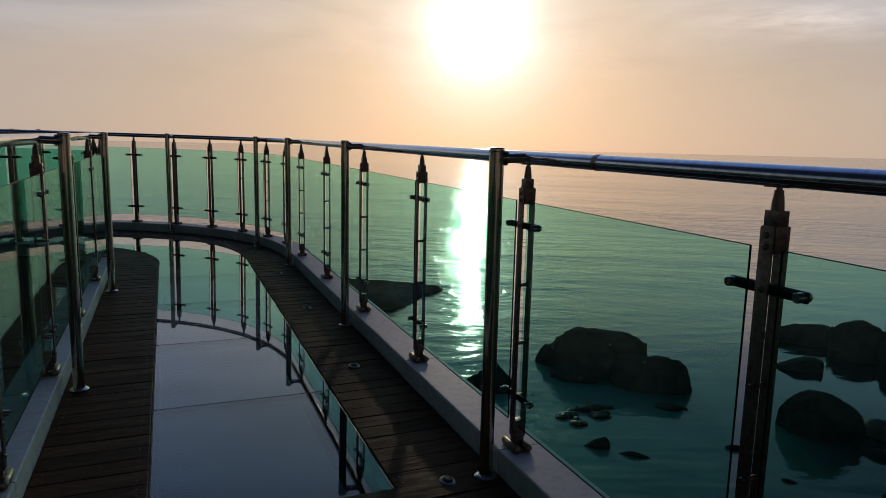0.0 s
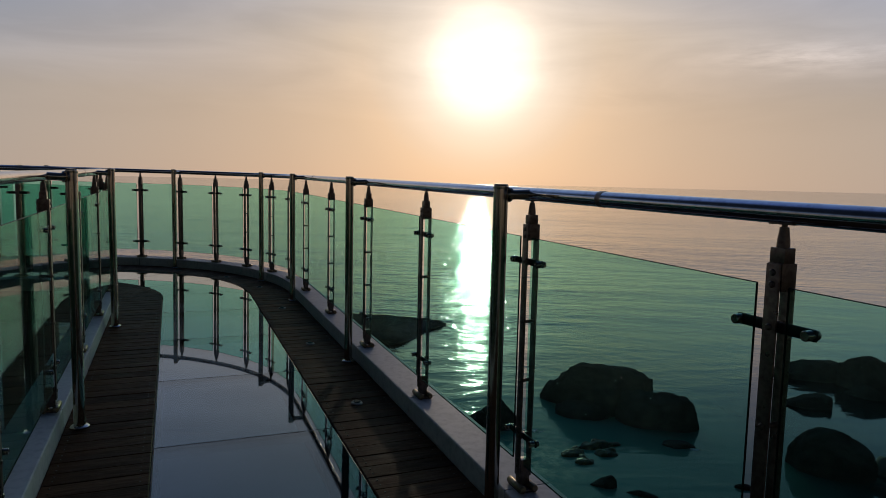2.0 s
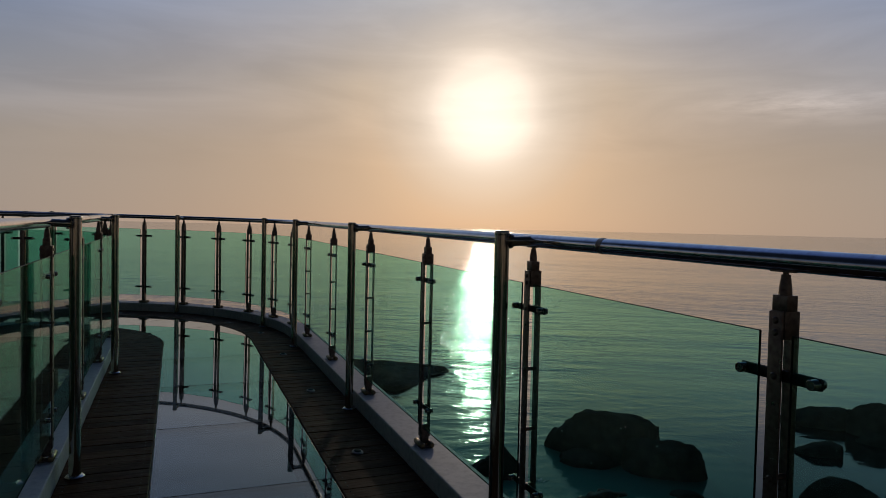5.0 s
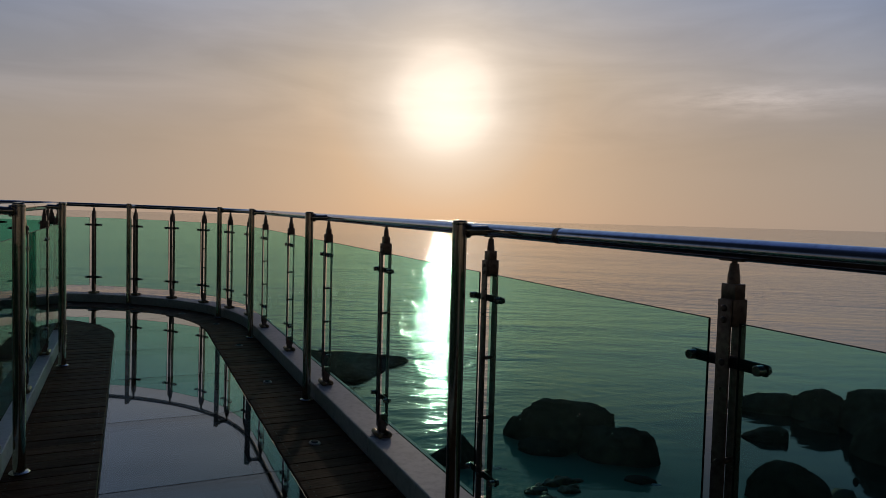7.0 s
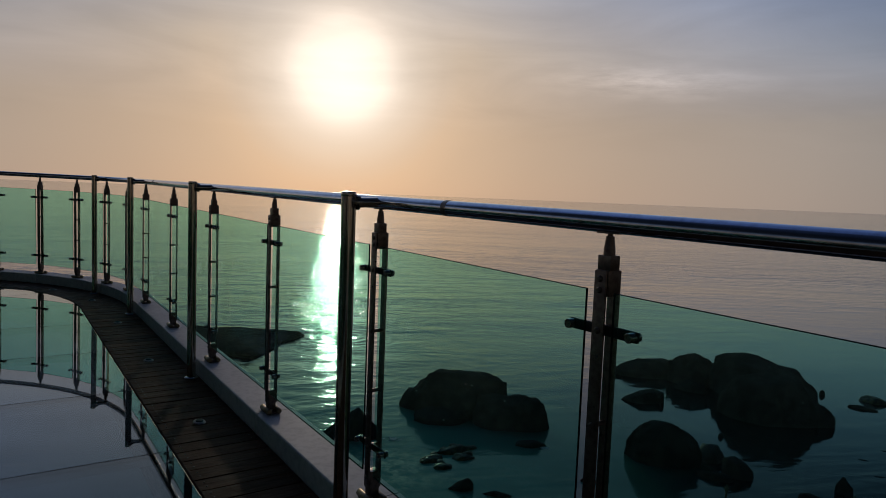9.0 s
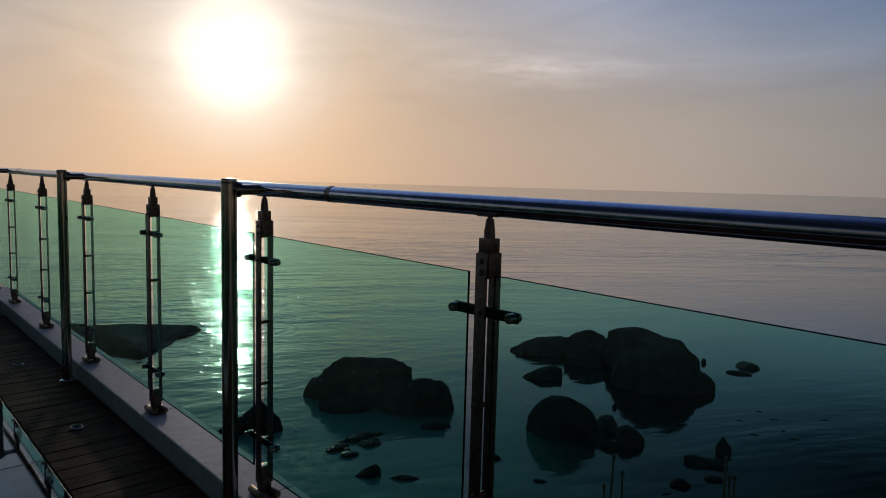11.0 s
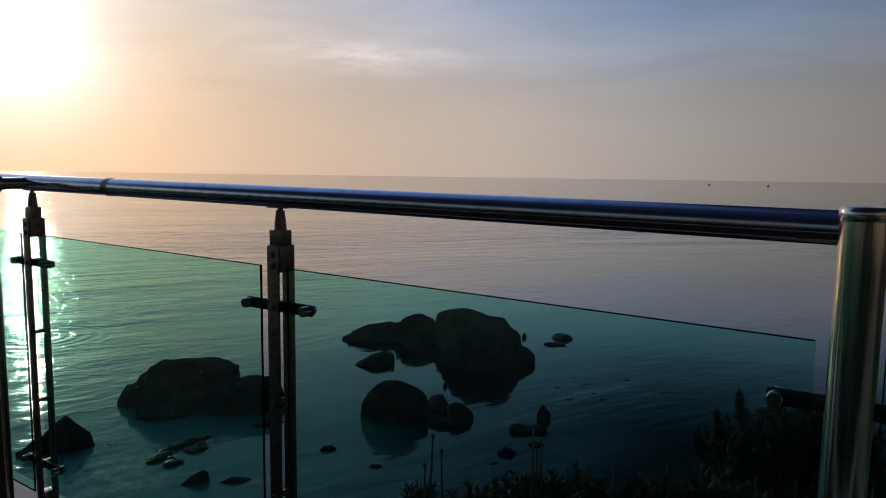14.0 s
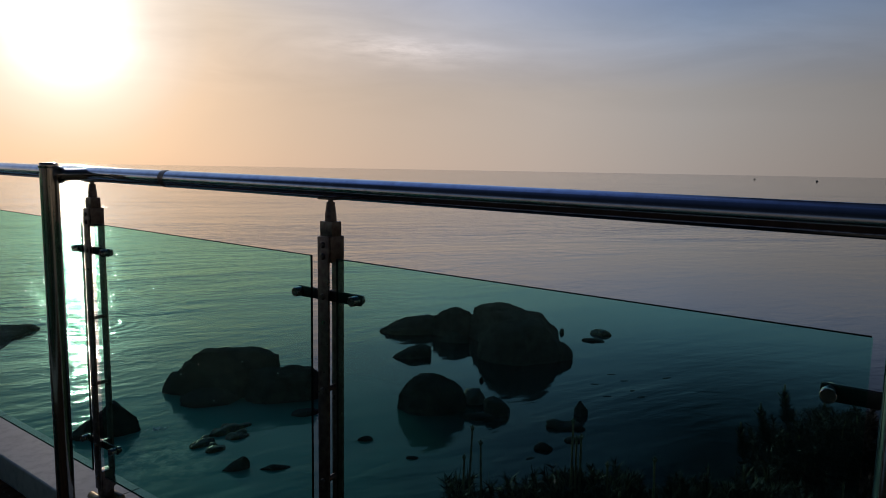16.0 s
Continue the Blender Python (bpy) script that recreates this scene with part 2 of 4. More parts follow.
KERB = material("painted_kerb_cladding", (0.6, 0.585, 0.58), 0.5, 0.0, shine=0.12, grain=(30, (0.46, 0.45, 0.45), 0.45, 0.75), variation=0.05, bump=(160, 0.02, 0.001))
WOOD = material("dark_stained_decking", (0.115, 0.05, 0.027), 0.58, 0.0, shine=0.035, grain=(14, (0.07, 0.03, 0.016), 0.38, 0.66), variation=0.25, rough_var=0.16, stretch_xyz=(9, 1, 9), bump=(30, 0.3, 0.003), per_object=0.28)
SEAL = material("black_seal", (0.02, 0.02, 0.022), 0.6)
RAIL_GLASS = glass("green_tinted_glass", (0.645, 0.94, 0.88), gloss=0.2, salt=0.046)
INNER_GLASS = glass("green_tinted_inner_glass", (0.51, 0.765, 0.705), gloss=0.7)
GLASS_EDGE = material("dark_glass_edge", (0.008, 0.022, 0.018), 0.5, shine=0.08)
FLOOR_GLASS = glass("smoked_floor_glass", (0.38, 0.46, 0.52), 0.01, 1.48, 0.012, (0.72, 0.75, 0.73))
ROCK = material("wet_granite", (0.085, 0.08, 0.068), 0.9, 0.0, shine=0.0, grain=(1.6, (0.042, 0.040, 0.035), 0.35, 0.62), variation=0.3, rough_var=0.2, bump=(3.5, 0.8, 0.12))
# sparse white droppings on the boulders
rt = ROCK.node_tree
rcoord = rt.nodes.new("ShaderNodeTexCoord")
spots = node(rt, "ShaderNodeTexVoronoi", Scale=1.3)
rt.links.new(rcoord.outputs["Object"], spots.inputs["Vector"])
rb = rt.nodes["Principled BSDF"]
plain = rb.inputs["Base Color"].links[0].from_socket
rt.links.new(mix_rgb(rt, ramp(rt, spots.outputs["Distance"], [(0.035, 1.0), (0.06, 0.0)]), plain, (0.5, 0.5, 0.47)), rb.inputs["Base Color"])
PALE_ROCK = material("bare_granite", (0.17, 0.165, 0.13), 0.7, 0.0, shine=0.25, grain=(1.6, (0.09, 0.085, 0.07), 0.35, 0.62), variation=0.25, bump=(3.5, 0.7, 0.1))
ALGAE_ROCK = material("algae_covered_rock", (0.16, 0.13, 0.045), 0.45, 0.0, shine=0.35, grain=(3.5, (0.028, 0.03, 0.014), 0.4, 0.6), variation=0.3, rough_var=0.2, bump=(4.0, 0.8, 0.1))
SOIL = material("hillside_soil", (0.07, 0.06, 0.04), 0.9, 0.0, grain=(3.0, (0.035, 0.04, 0.02), 0.4, 0.65), variation=0.3, bump=(6.0, 0.8, 0.1))
PLASTER = material("warm_plaster", (0.62, 0.52, 0.39), 0.85, 0.0, shine=0.1, grain=(2.0, (0.54, 0.45, 0.33), 0.4, 0.7), variation=0.1, bump=(60, 0.2, 0.004))
PAVING = material("pale_landing", (0.46, 0.39, 0.29), 0.8, 0.0, grain=(5.0, (0.36, 0.3, 0.22), 0.4, 0.7), variation=0.15, bump=(40, 0.3, 0.01))
BARK = material("pine_bark", (0.05, 0.035, 0.025), 0.9, 0.0, grain=(9.0, (0.025, 0.018, 0.013), 0.4, 0.65), variation=0.2, bump=(20, 0.8, 0.02), stretch_xyz=(1, 1, 0.3))
NEEDLE = material("pine_needles", (0.016, 0.022, 0.009), 0.6, 0.0, grain=(4.0, (0.012, 0.020, 0.009), 0.35, 0.7), variation=0.2)
CANDLE = material("pale_new_shoots", (0.21, 0.19, 0.11), 0.65, 0.0, grain=(20, (0.10, 0.10, 0.05), 0.4, 0.7), variation=0.2)
FOAM = material("white_foam", (0.85, 0.86, 0.84), 0.7, 0.0, grain=(30, (0.45, 0.47, 0.46), 0.4, 0.7))
HULL = material("boat_hull", (0.08, 0.08, 0.09), 0.5)

# sea: dark teal water with ripples on swell
SEA = bpy.data.materials.new("calm_sea_water")
SEA.use_nodes = True
st = SEA.node_tree
sb = st.nodes["Principled BSDF"]
sb.inputs["Roughness"].default_value, sb.inputs["IOR"].default_value = 0.1, 1.28
stc = st.nodes.new("ShaderNodeTexCoord")
SEA_Z = -9.0


def sea_noise(scale, stretch_xy, turn, detail, rough=0.5, distortion=0.0):
    mp = st.nodes.new("ShaderNodeMapping")
    mp.inputs["Scale"].default_value = (*stretch_xy, 1)
    mp.inputs["Rotation"].default_value = (0, 0, radians(turn))
    st.links.new(stc.outputs["Object"], mp.inputs[0])
    n = node(st, "ShaderNodeTexNoise", Scale=scale, Detail=detail, Roughness=rough, Distortion=distortion)
    st.links.new(mp.outputs[0], n.inputs["Vector"])
    return n.outputs["Fac"]


ripple = sea_noise(1.15, (0.62, 1.0), 16, 3.0, 0.55, 0.9)
crest = sea_noise(0.42, (0.5, 1.0), -9, 2.0, 0.5, 0.7)
chop = sea_noise(2.3, (0.55, 1.0), -20, 4.0, 0.62, 0.5)
slick = sea_noise(0.035, (0.35, 1.0), 5, 5.0, 0.62, 0.8)
# the bay behind the boulders lies sheltered, and far out the sea is smoother
def sea_reach(x, y, size):
    d = st.nodes.new("ShaderNodeVectorMath")
    d.operation = "DISTANCE"
    st.links.new(stc.outputs["Object"], d.inputs[0])
    d.inputs[1].default_value = (x, y, SEA_Z)
    return math_node(st, "DIVIDE", d.outputs["Value"], size, clamp=True)


lee = ramp(st, math_node(st, "ADD", sea_reach(58, 30, 80), math_node(st, "MULTIPLY_ADD", slick, 0.5, -0.25)), [(0.42, 0.18), (0.62, 0.5), (0.78, 1.05), (0.95, 1.6)])
offing = ramp(st, sea_reach(0, 0, 400), [(0.06, 0.75), (0.1, 1.0), (0.2, 1.3), (0.32, 0.85), (0.6, 0.5), (1.0, 0.4)])
shelter = math_node(st, "MULTIPLY", lee, offing)
calm = ramp(st, slick, [(0.36, 0.42), (0.5, 0.7), (0.64, 1.05)])
swell = sea_noise(0.16, (0.45, 1.0), 7, 2.0, 0.5, 0.6)
fine_waves = math_node(st, "ADD", math_node(st, "MULTIPLY_ADD", ripple, 0.62, math_node(st, "MULTIPLY", swell, 1.6)), math_node(st, "MULTIPLY", chop, 0.18))
height = math_node(st, "MULTIPLY", math_node(st, "ADD", fine_waves, math_node(st, "MULTIPLY", crest, 1.1)), math_node(st, "MULTIPLY", calm, shelter))
# rings that spread from a sunken rock
ring = sea_reach(-1.3, 46.6, 4.5)
rings = math_node(st, "MULTIPLY", math_node(st, "SINE", math_node(st, "MULTIPLY", ring, 36.0)), ramp(st, ring, [(0.0, 0.5), (0.25, 1.0), (0.6, 0.7), (1.0, 0.0)]))
height = math_node(st, "MULTIPLY_ADD", rings, 0.09, height)
# made-up IOR: rises with distance so the far sea reflects more brightly
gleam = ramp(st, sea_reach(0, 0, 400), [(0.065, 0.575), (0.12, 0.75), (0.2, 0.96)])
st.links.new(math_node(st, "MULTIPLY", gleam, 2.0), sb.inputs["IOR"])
sbump = node(st, "ShaderNodeBump", Strength=0.27, Distance=0.5)
st.links.new(height, sbump.inputs["Height"])
st.links.new(sbump.outputs[0], sb.inputs["Normal"])
# wind roughens the water unevenly
st.links.new(ramp(st, math_node(st, "MULTIPLY_ADD", sea_noise(2.2, (0.6, 1.0), 9, 4.0, 0.6), 0.7, math_node(st, "MULTIPLY", slick, 0.3)), [(0.36, 0.04), (0.50, 0.07), (0.64, 0.11)]), sb.inputs["Roughness"])
patch = sea_noise(0.16, (1.0, 1.0), 0, 5.0, 0.6)
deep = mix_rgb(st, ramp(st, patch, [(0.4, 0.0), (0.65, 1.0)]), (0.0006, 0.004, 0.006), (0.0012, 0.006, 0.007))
# a pale sandy shoal under the surface
shoal = math_node(st, "MULTIPLY", ramp(st, sea_reach(0.95, 24.1, 3.0), [(0.0, 1.0), (0.4, 0.5), (1.0, 0.0)]), ramp(st, sea_noise(2.6, (1.0, 1.0), 30, 5.0, 0.65), [(0.42, 0.0), (0.62, 1.0)]))
# shallower water over sand keeps its teal, brightened to stand in for reflected light
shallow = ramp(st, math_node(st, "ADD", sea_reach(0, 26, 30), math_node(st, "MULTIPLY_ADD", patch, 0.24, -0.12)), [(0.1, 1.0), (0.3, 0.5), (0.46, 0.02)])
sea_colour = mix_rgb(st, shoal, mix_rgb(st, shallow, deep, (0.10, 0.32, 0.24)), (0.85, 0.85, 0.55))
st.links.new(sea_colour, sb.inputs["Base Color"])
# capillary ripples too fine to see spread the sun's light more widely
sb2 = st.nodes.new("ShaderNodeBsdfPrincipled")
sb2.inputs["Roughness"].default_value, sb2.inputs["IOR"].default_value = 0.5, 1.4
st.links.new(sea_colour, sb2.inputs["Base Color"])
st.links.new(sbump.outputs[0], sb2.inputs["Normal"])
sea_mix = st.nodes.new("ShaderNodeMixShader")
st.links.new(math_node(st, "MULTIPLY", lee, 0.06), sea_mix.inputs[0])
st.links.new(sb.outputs[0], sea_mix.inputs[1])
st.links.new(sb2.outputs[0], sea_mix.inputs[2])
st.links.new(sea_mix.outputs[0], st.nodes["Material Output"].inputs["Surface"])

# ---- plan of the walkway ----
# s runs along the walkway, w across it (outboard is plus); the deck falls very slightly
UX, UY, NX, NY = -0.4705, 0.8824, 0.8824, 0.4705
SC, WC = 6.45, -1.35            # centre of the bend
RAIL_W, INNER_W = 1.285, -0.418  # lines of the outer and the inner balusters
R_REF = RAIL_W - WC
HALF = SC + math.pi * R_REF     # where the bend ends
Q_START, Q_END = -2.4, HALF + 4.0
KERB_H = 0.095


def fall(x, y):
    return -0.0097 * x + 0.0073 * y


def plan(q, w):
    """World x, y and heading (radians) of the point q along the way and w across it."""
    r = w - WC
    if q <= SC:
        s, v, a = q, w, 0.0
    elif q < HALF:
        a = (q - SC) / R_REF
        s, v = SC + r * math.sin(a), WC + r * math.cos(a)
    else:
        a = math.pi
        s, v = SC - (q - HALF), WC - r
    return s * UX + v * NX, s * UY + v * NY, math.atan2(UY, UX) + a


def at(q, w, h):
    x, y, _ = plan(q, w)
    return Vector((x, y, h + fall(x, y)))


def stand(q, w, h=0.0):
    """Pose with local x along the way and local y outboard... z up."""
    x, y, a = plan(q, w)
    return Matrix.LocRotScale((x, y, h + fall(x, y)), Euler((0, 0, a)), None)


def finish(bm, smooth=None):
    bmesh.ops.recalc_face_normals(bm, faces=bm.faces)
    if smooth is not None:
        for f in bm.faces:
            f.smooth = True
        for e in bm.edges:
            if len(e.link_faces) == 2 and e.calc_face_angle(0) > radians(smooth):
                e.smooth = False
    return bm


def mesh_of(name, bm, mat):
    me = bpy.data.meshes.new(name)
    bm.to_mesh(me)
    bm.free()
    for m in (mat if isinstance(mat, (list, tuple)) else [mat]):
        me.materials.append(m)
    return me


def part(name, bm, mat, parent=None, label=""):
    ob = new(name, mesh_of(name, bm, mat))
    if parent:
        ob.parent = parent
    if label:
        ob["label"] = label
    return ob


def box(bm, x0, x1, y0, y1, z0, z1, bevel=0.0, m=None):
    made = bmesh.ops.create_cube(bm, size=1)["verts"]
    for v in made:
        v.co = Vector(((x0 + x1) / 2 + v.co.x * (x1 - x0), (y0 + y1) / 2 + v.co.y * (y1 - y0), (z0 + z1) / 2 + v.co.z * (z1 - z0)))
    if bevel:
        edges = list({e for v in made for e in v.link_edges})
        made = bmesh.ops.bevel(bm, geom=edges, offset=bevel, segments=2, affect="EDGES", profile=0.6)["verts"]
    if m:
        for v in made:
            v.co = m @ v.co
    return bm


def lathe(bm, profile, segments=24, m=None):
    """Turns (radius, height) pairs about z; ends are closed."""
    rings = []
    for r, z in profile:
        ring = []
        for i in range(segments):
            a = 2 * math.pi * i / segments
            co = Vector((r * math.cos(a), r * math.sin(a), z))
            ring.append(bm.verts.new(m @ co if m else co))
        rings.append(ring)
    for a, b in zip(rings, rings[1:]):
        for i in range(segments):
            j = (i + 1) % segments
            bm.faces.new((a[i], a[j], b[j], b[i]))
    bm.faces.new(rings[0][::-1])
    bm.faces.new(rings[-1])
    return bm


def tube(bm, points, radius, segments=20, closed_ends=True, ups=None):
    """A round tube along points."""
    rings = []
    n = len(points)
    for k, p in enumerate(points):
        d = (points[min(k + 1, n - 1)] - points[max(k - 1, 0)]).normalized()
        side_v = d.cross(Vector((0, 0, 1)))
        side_v = side_v.normalized() if side_v.length > 1e-4 else Vector((1, 0, 0))
        up = side_v.cross(d)
        r = radius[k] if isinstance(radius, (list, tuple)) else radius
        rings.append([bm.verts.new(p + (side_v * math.cos(a) + up * math.sin(a)) * r) for a in (2 * math.pi * i / segments for i in range(segments))])
    for a, b in zip(rings, rings[1:]):
        for i in range(segments):
            j = (i + 1) % segments
            bm.faces.new((a[i], a[j], b[j], b[i]))
    if closed_ends:
        bm.faces.new(rings[0][::-1])
        bm.faces.new(rings[-1])
    return bm


def prism(bm, corners, h0, h1, chamfer=0.0, flat=False):
    """A slab over four corners (x, y), with the fall of the deck, its top edges chamfered."""
    c = [Vector((x, y)) for x, y in corners]
    mid = sum(c, Vector((0, 0))) / len(c)

    def ring(h, inset):
        vs = []
        for p in c:
            d = mid - p
            q = p + d.normalized() * inset * 1.4 if inset else p
            vs.append(bm.verts.new((q.x, q.y, h + (0 if flat else fall(q.x, q.y)))))
        return vs
    rings = [ring(h0, 0), ring(h1 - chamfer, 0)] + ([ring(h1, chamfer)] if chamfer else [])
    k = len(c)
    for a, b in zip(rings, rings[1:]):
        for i in range(k):
            bm.faces.new((a[i], a[(i + 1) % k], b[(i + 1) % k], b[i]))
    bm.faces.new(rings[0][::-1])
    bm.faces.new(rings[-1])
    return bm


def strip(bm, q0, q1, w0, w1, h0, h1, step=0.12, chamfer=0.0):
    """A slab between two lines of the plan, bent where the way bends; chamfer rounds its two upper edges."""
    n = 1 if q1 <= SC or q0 >= HALF else max(1, math.ceil((q1 - q0) / step))
    c = chamfer
    prof = [(w0, h0), (w0, h1 - c), (w0 + c * 0.3, h1 - c * 0.3), (w0 + c, h1), (w1 - c, h1), (w1 - c * 0.3, h1 - c * 0.3), (w1, h1 - c), (w1, h0)] if c else [(w0, h0), (w0, h1), (w1, h1), (w1, h0)]
    rings = [[bm.verts.new(at(q0 + (q1 - q0) * i / n, w, h)) for w, h in prof] for i in range(n + 1)]
    k = len(prof)
    for a, b in zip(rings, rings[1:]):
        for i in range(k):
            j = (i + 1) % k
            bm.faces.new((a[i], a[j], b[j], b[i]))
    bm.faces.new(rings[0])
    bm.faces.new(rings[-1][::-1])
    return bm


def stations(straight, pitch, first_angle, step_angle):
    """Places of the balusters: about a metre apart on the straight, closer on the bend."""
    qs = list(straight)
    a = first_angle
    while a < 178:
        qs.append(SC + radians(a) * R_REF)
        a += step_angle
    q = HALF + 0.3
    while q < Q_END:
        qs.append(q)
        q += pitch
    return qs


OUTER_Q = stations((-1.38, -0.315, 0.75, 1.795, 2.85, 3.90, 4.98, 6.06), 1.07, 7.7, 11.5)
INNER_Q = stations((-2.185, -1.115, -0.045, 1.025, 2.095, 3.165, 4.235, 5.305, 6.375), 1.07, 26.0, 30.0)

# ---- sea and land ----
bm = bmesh.new()
rings_r = [0, 12, 25, 45, 80, 150, 300, 700, 1600, 4900]
prev = None
for r in rings_r:
    ring = [bm.verts.new((r * math.cos(2 * math.pi * i / 64), r * math.sin(2 * math.pi * i / 64), SEA_Z)) for i in range(64)] if r else [bm.verts.new((0, 0, SEA_Z))]
    if prev:
        for i in range(64):
            j = (i + 1) % 64
            if len(prev) == 1:
                bm.faces.new((prev[0], ring[i], ring[j]))
            else:
                bm.faces.new((prev[i], ring[i], ring[j], prev[j]))
    prev = ring
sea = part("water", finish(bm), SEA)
tagged(sea, "calm teal sea with small ripples under a low sun", "sea", kind="structure")

bm = bmesh.new()
GRID = 70
verts = {}
for i in range(GRID + 1):
    for j in range(GRID + 1):
        s = -60 + 70 * (i / GRID)
        w = -45 + 90 * j / GRID
        x, y = s * UX + w * NX, s * UY + w * NY
        edge = -1.6 + 0.8 * noise.noise(Vector((w * 0.11, 3.1, 0))) + 0.5 * min(max(w - 2.2, 0), 5.0)
        shelf = -0.75 - 2.4 * min(max((w - 2.6) / 2.0, 0), 1) * min(max((s + 9) / 4, 0), 1) - max(0, w - 4.2) * 0.9 * min(max((s + 12) / 6, 0), 1)
        d = s - edge
        z = shelf + max(0, -d - 7) * 0.14 if d < -1.5 else shelf - (d + 1.5) ** 1.3 * 1.5
        z += noise.fractal(Vector((x * 0.3, y * 0.3, 0.7)), 1.0, 2.0, 4) * (0.3 if d > -1.5 else 0.1 + 0.02 * max(0, -d - 7))
        if -2.4 < w < 3.2 and d < 0.5:
            z = min(z, -0.6) if s > -9 else z
        verts[i, j] = bm.verts.new((x, y, max(z, SEA_Z - 1.5)))
for i in range(GRID):
    for j in range(GRID):
        bm.faces.new((verts[i, j], verts[i + 1, j], verts[i + 1, j + 1], verts[i, j + 1]))
land = part("ground", finish(bm, 60), SOIL)
tagged(land, "dark soil hillside falling steeply to the sea", "ground", kind="structure")

# unseen landing, made pale to brighten what the posts reflect
bm = bmesh.new()
strip(bm, -13.0, Q_START - 0.01, -1.6, 2.4, -0.9, -0.02, chamfer=0.01)
landing = part("pavement", finish(bm), PAVING)
tagged(landing, "unseen paved landing at the walkway's start, pale for the posts to reflect", "pavement", kind="structure")

# plain plastered wall added out of view behind the landing, for posts to reflect
bm = bmesh.new()
m = Matrix(((UX, NX, 0, 0), (UY, NY, 0, 0), (0, 0, 1, 0), (0, 0, 0, 1)))
box(bm, -13.4, -13.1, -14.0, 12.0, -1.5, 3.4, 0.02, m)
unseen_wall = part("wall_south", finish(bm), PLASTER)
tagged(unseen_wall, "plain warm plastered wall, unseen, added for the posts to reflect", "wall", kind="structure")

# steel frame below the deck
bm = bmesh.new()
for w in (-0.46, -0.02, 0.85, 1.31):
    strip(bm, Q_START, Q_END, w - 0.05, w + 0.05, -0.34, -0.05, step=0.25)
frame_steel = part("walkway_frame", finish(bm), DARK_STEEL)
tagged(frame_steel, "dark steel beams carrying the walkway deck", "frame", kind="structure")
for q in (-1.6, SC + 0.5 * math.pi * R_REF, Q_END - 0.4):
    bm = bmesh.new()
    for w in (-0.3, 1.1):
        p = at(q, w, -0.34)
        lathe(bm, [(0.16, SEA_Z - 1), (0.16, p.z)], 20, Matrix.Translation((p.x, p.y, 0)))
    part("pier", finish(bm, 40), DARK_STEEL, frame_steel)

# ---- kerbs ----
def kerb(name, qs, w0, w1, label):
    top = new(name)
    tagged(top, label, "kerb", kind="structure")
    ends = [Q_START] + list(qs) + [Q_END]
    for a, b in zip(ends, ends[1:]):
        if b - a < 0.05:
            continue
        bm = bmesh.new()
        strip(bm, a + 0.003, b - 0.003, w0, w1, -0.02, KERB_H, step=0.1, chamfer=0.006)
        part("kerb_section", finish(bm), KERB, top)
    bm = bmesh.new()
    strip(bm, Q_START, Q_END, w0 + 0.006, w1 - 0.006, -0.05, KERB_H - 0.008, step=0.1)
    part("joint_filler", finish(bm), SEAL, top)
    return top


kerb("outer_kerb", OUTER_Q, 1.212, 1.405, "pale grey metal clad kerb along the outer edge")
kerb("inner_kerb", INNER_Q, -0.565, -0.372, "pale grey metal clad kerb along the inner edge")

# ---- glass floor ----
FLOOR_Q0 = 1.82
glass_floor = new("glass_floor")
tagged(glass_floor, "dark reflective glass floor panels set between timber strips", "glass floor", kind="structure")
seams = [FLOOR_Q0]
while seams[-1] + 0.985 < Q_END:
    seams.append(seams[-1] + 0.985)
for a, b in zip(seams, seams[1:]):
    bm = bmesh.new()
    strip(bm, a + 0.004, b - 0.004, 0.02, 0.815, -0.012, 0.0, step=0.1, chamfer=0.002)
    part("glass_pane", finish(bm), FLOOR_GLASS, glass_floor)
    bm = bmesh.new()
    strip(bm, b - 0.004, b + 0.004, 0.02, 0.815, -0.05, -0.0015, step=0.1)
    part("joint_seal", finish(bm), SEAL, glass_floor, "thin black joint seal")

# ---- railing posts ----
POST_TOP = 1.2


def railing_post(sign, label):
    """A round post beside the kerb with a stub that reaches out to the handrail; local y points outboard times sign."""
    post = new("railing_post")
    bm = bmesh.new()
    lathe(bm, [(0.0254, 0.004), (0.0254, POST_TOP - 0.012)], 28)
    part("tube", finish(bm, 40), POST_STEEL, post)
    bm = bmesh.new()
    lathe(bm, [(0.0268, POST_TOP - 0.016), (0.0274, POST_TOP - 0.013), (0.0274, POST_TOP - 0.009), (0.0258, POST_TOP - 0.008), (0.0258, POST_TOP - 0.003), (0.0235, POST_TOP), (0.012, POST_TOP + 0.0015), (0.002, POST_TOP + 0.002)], 28)
    part("cap", finish(bm, 40), POST_STEEL, post, "domed steel cap")
    bm = bmesh.new()
    lathe(bm, [(0.042, 0.0), (0.042, 0.006), (0.036, 0.012), (0.0258, 0.014)], 28)
    part("base_flange", finish(bm, 40), POST_STEEL, post)
    bm = bmesh.new()
    tube(bm, [Vector((0, 0, 1.165)), Vector((0, sign * 0.05, 1.165)), Vector((0, sign * 0.122, 1.168))], 0.0175, 16)
    part("bracket", finish(bm, 40), POST_STEEL, post)
    bm = bmesh.new()
    lathe(bm, [(0.026, 0.03), (0.026, 0.04)], 20, Matrix.Translation((0, sign * -0.004, 1.165)) @ Euler((radians(-90 * sign), 0, 0)).to_matrix().to_4x4())
    part("collar", finish(bm, 40), POST_STEEL, post)
    tagged(post, label, "railing post", group="round railing posts")
    return post


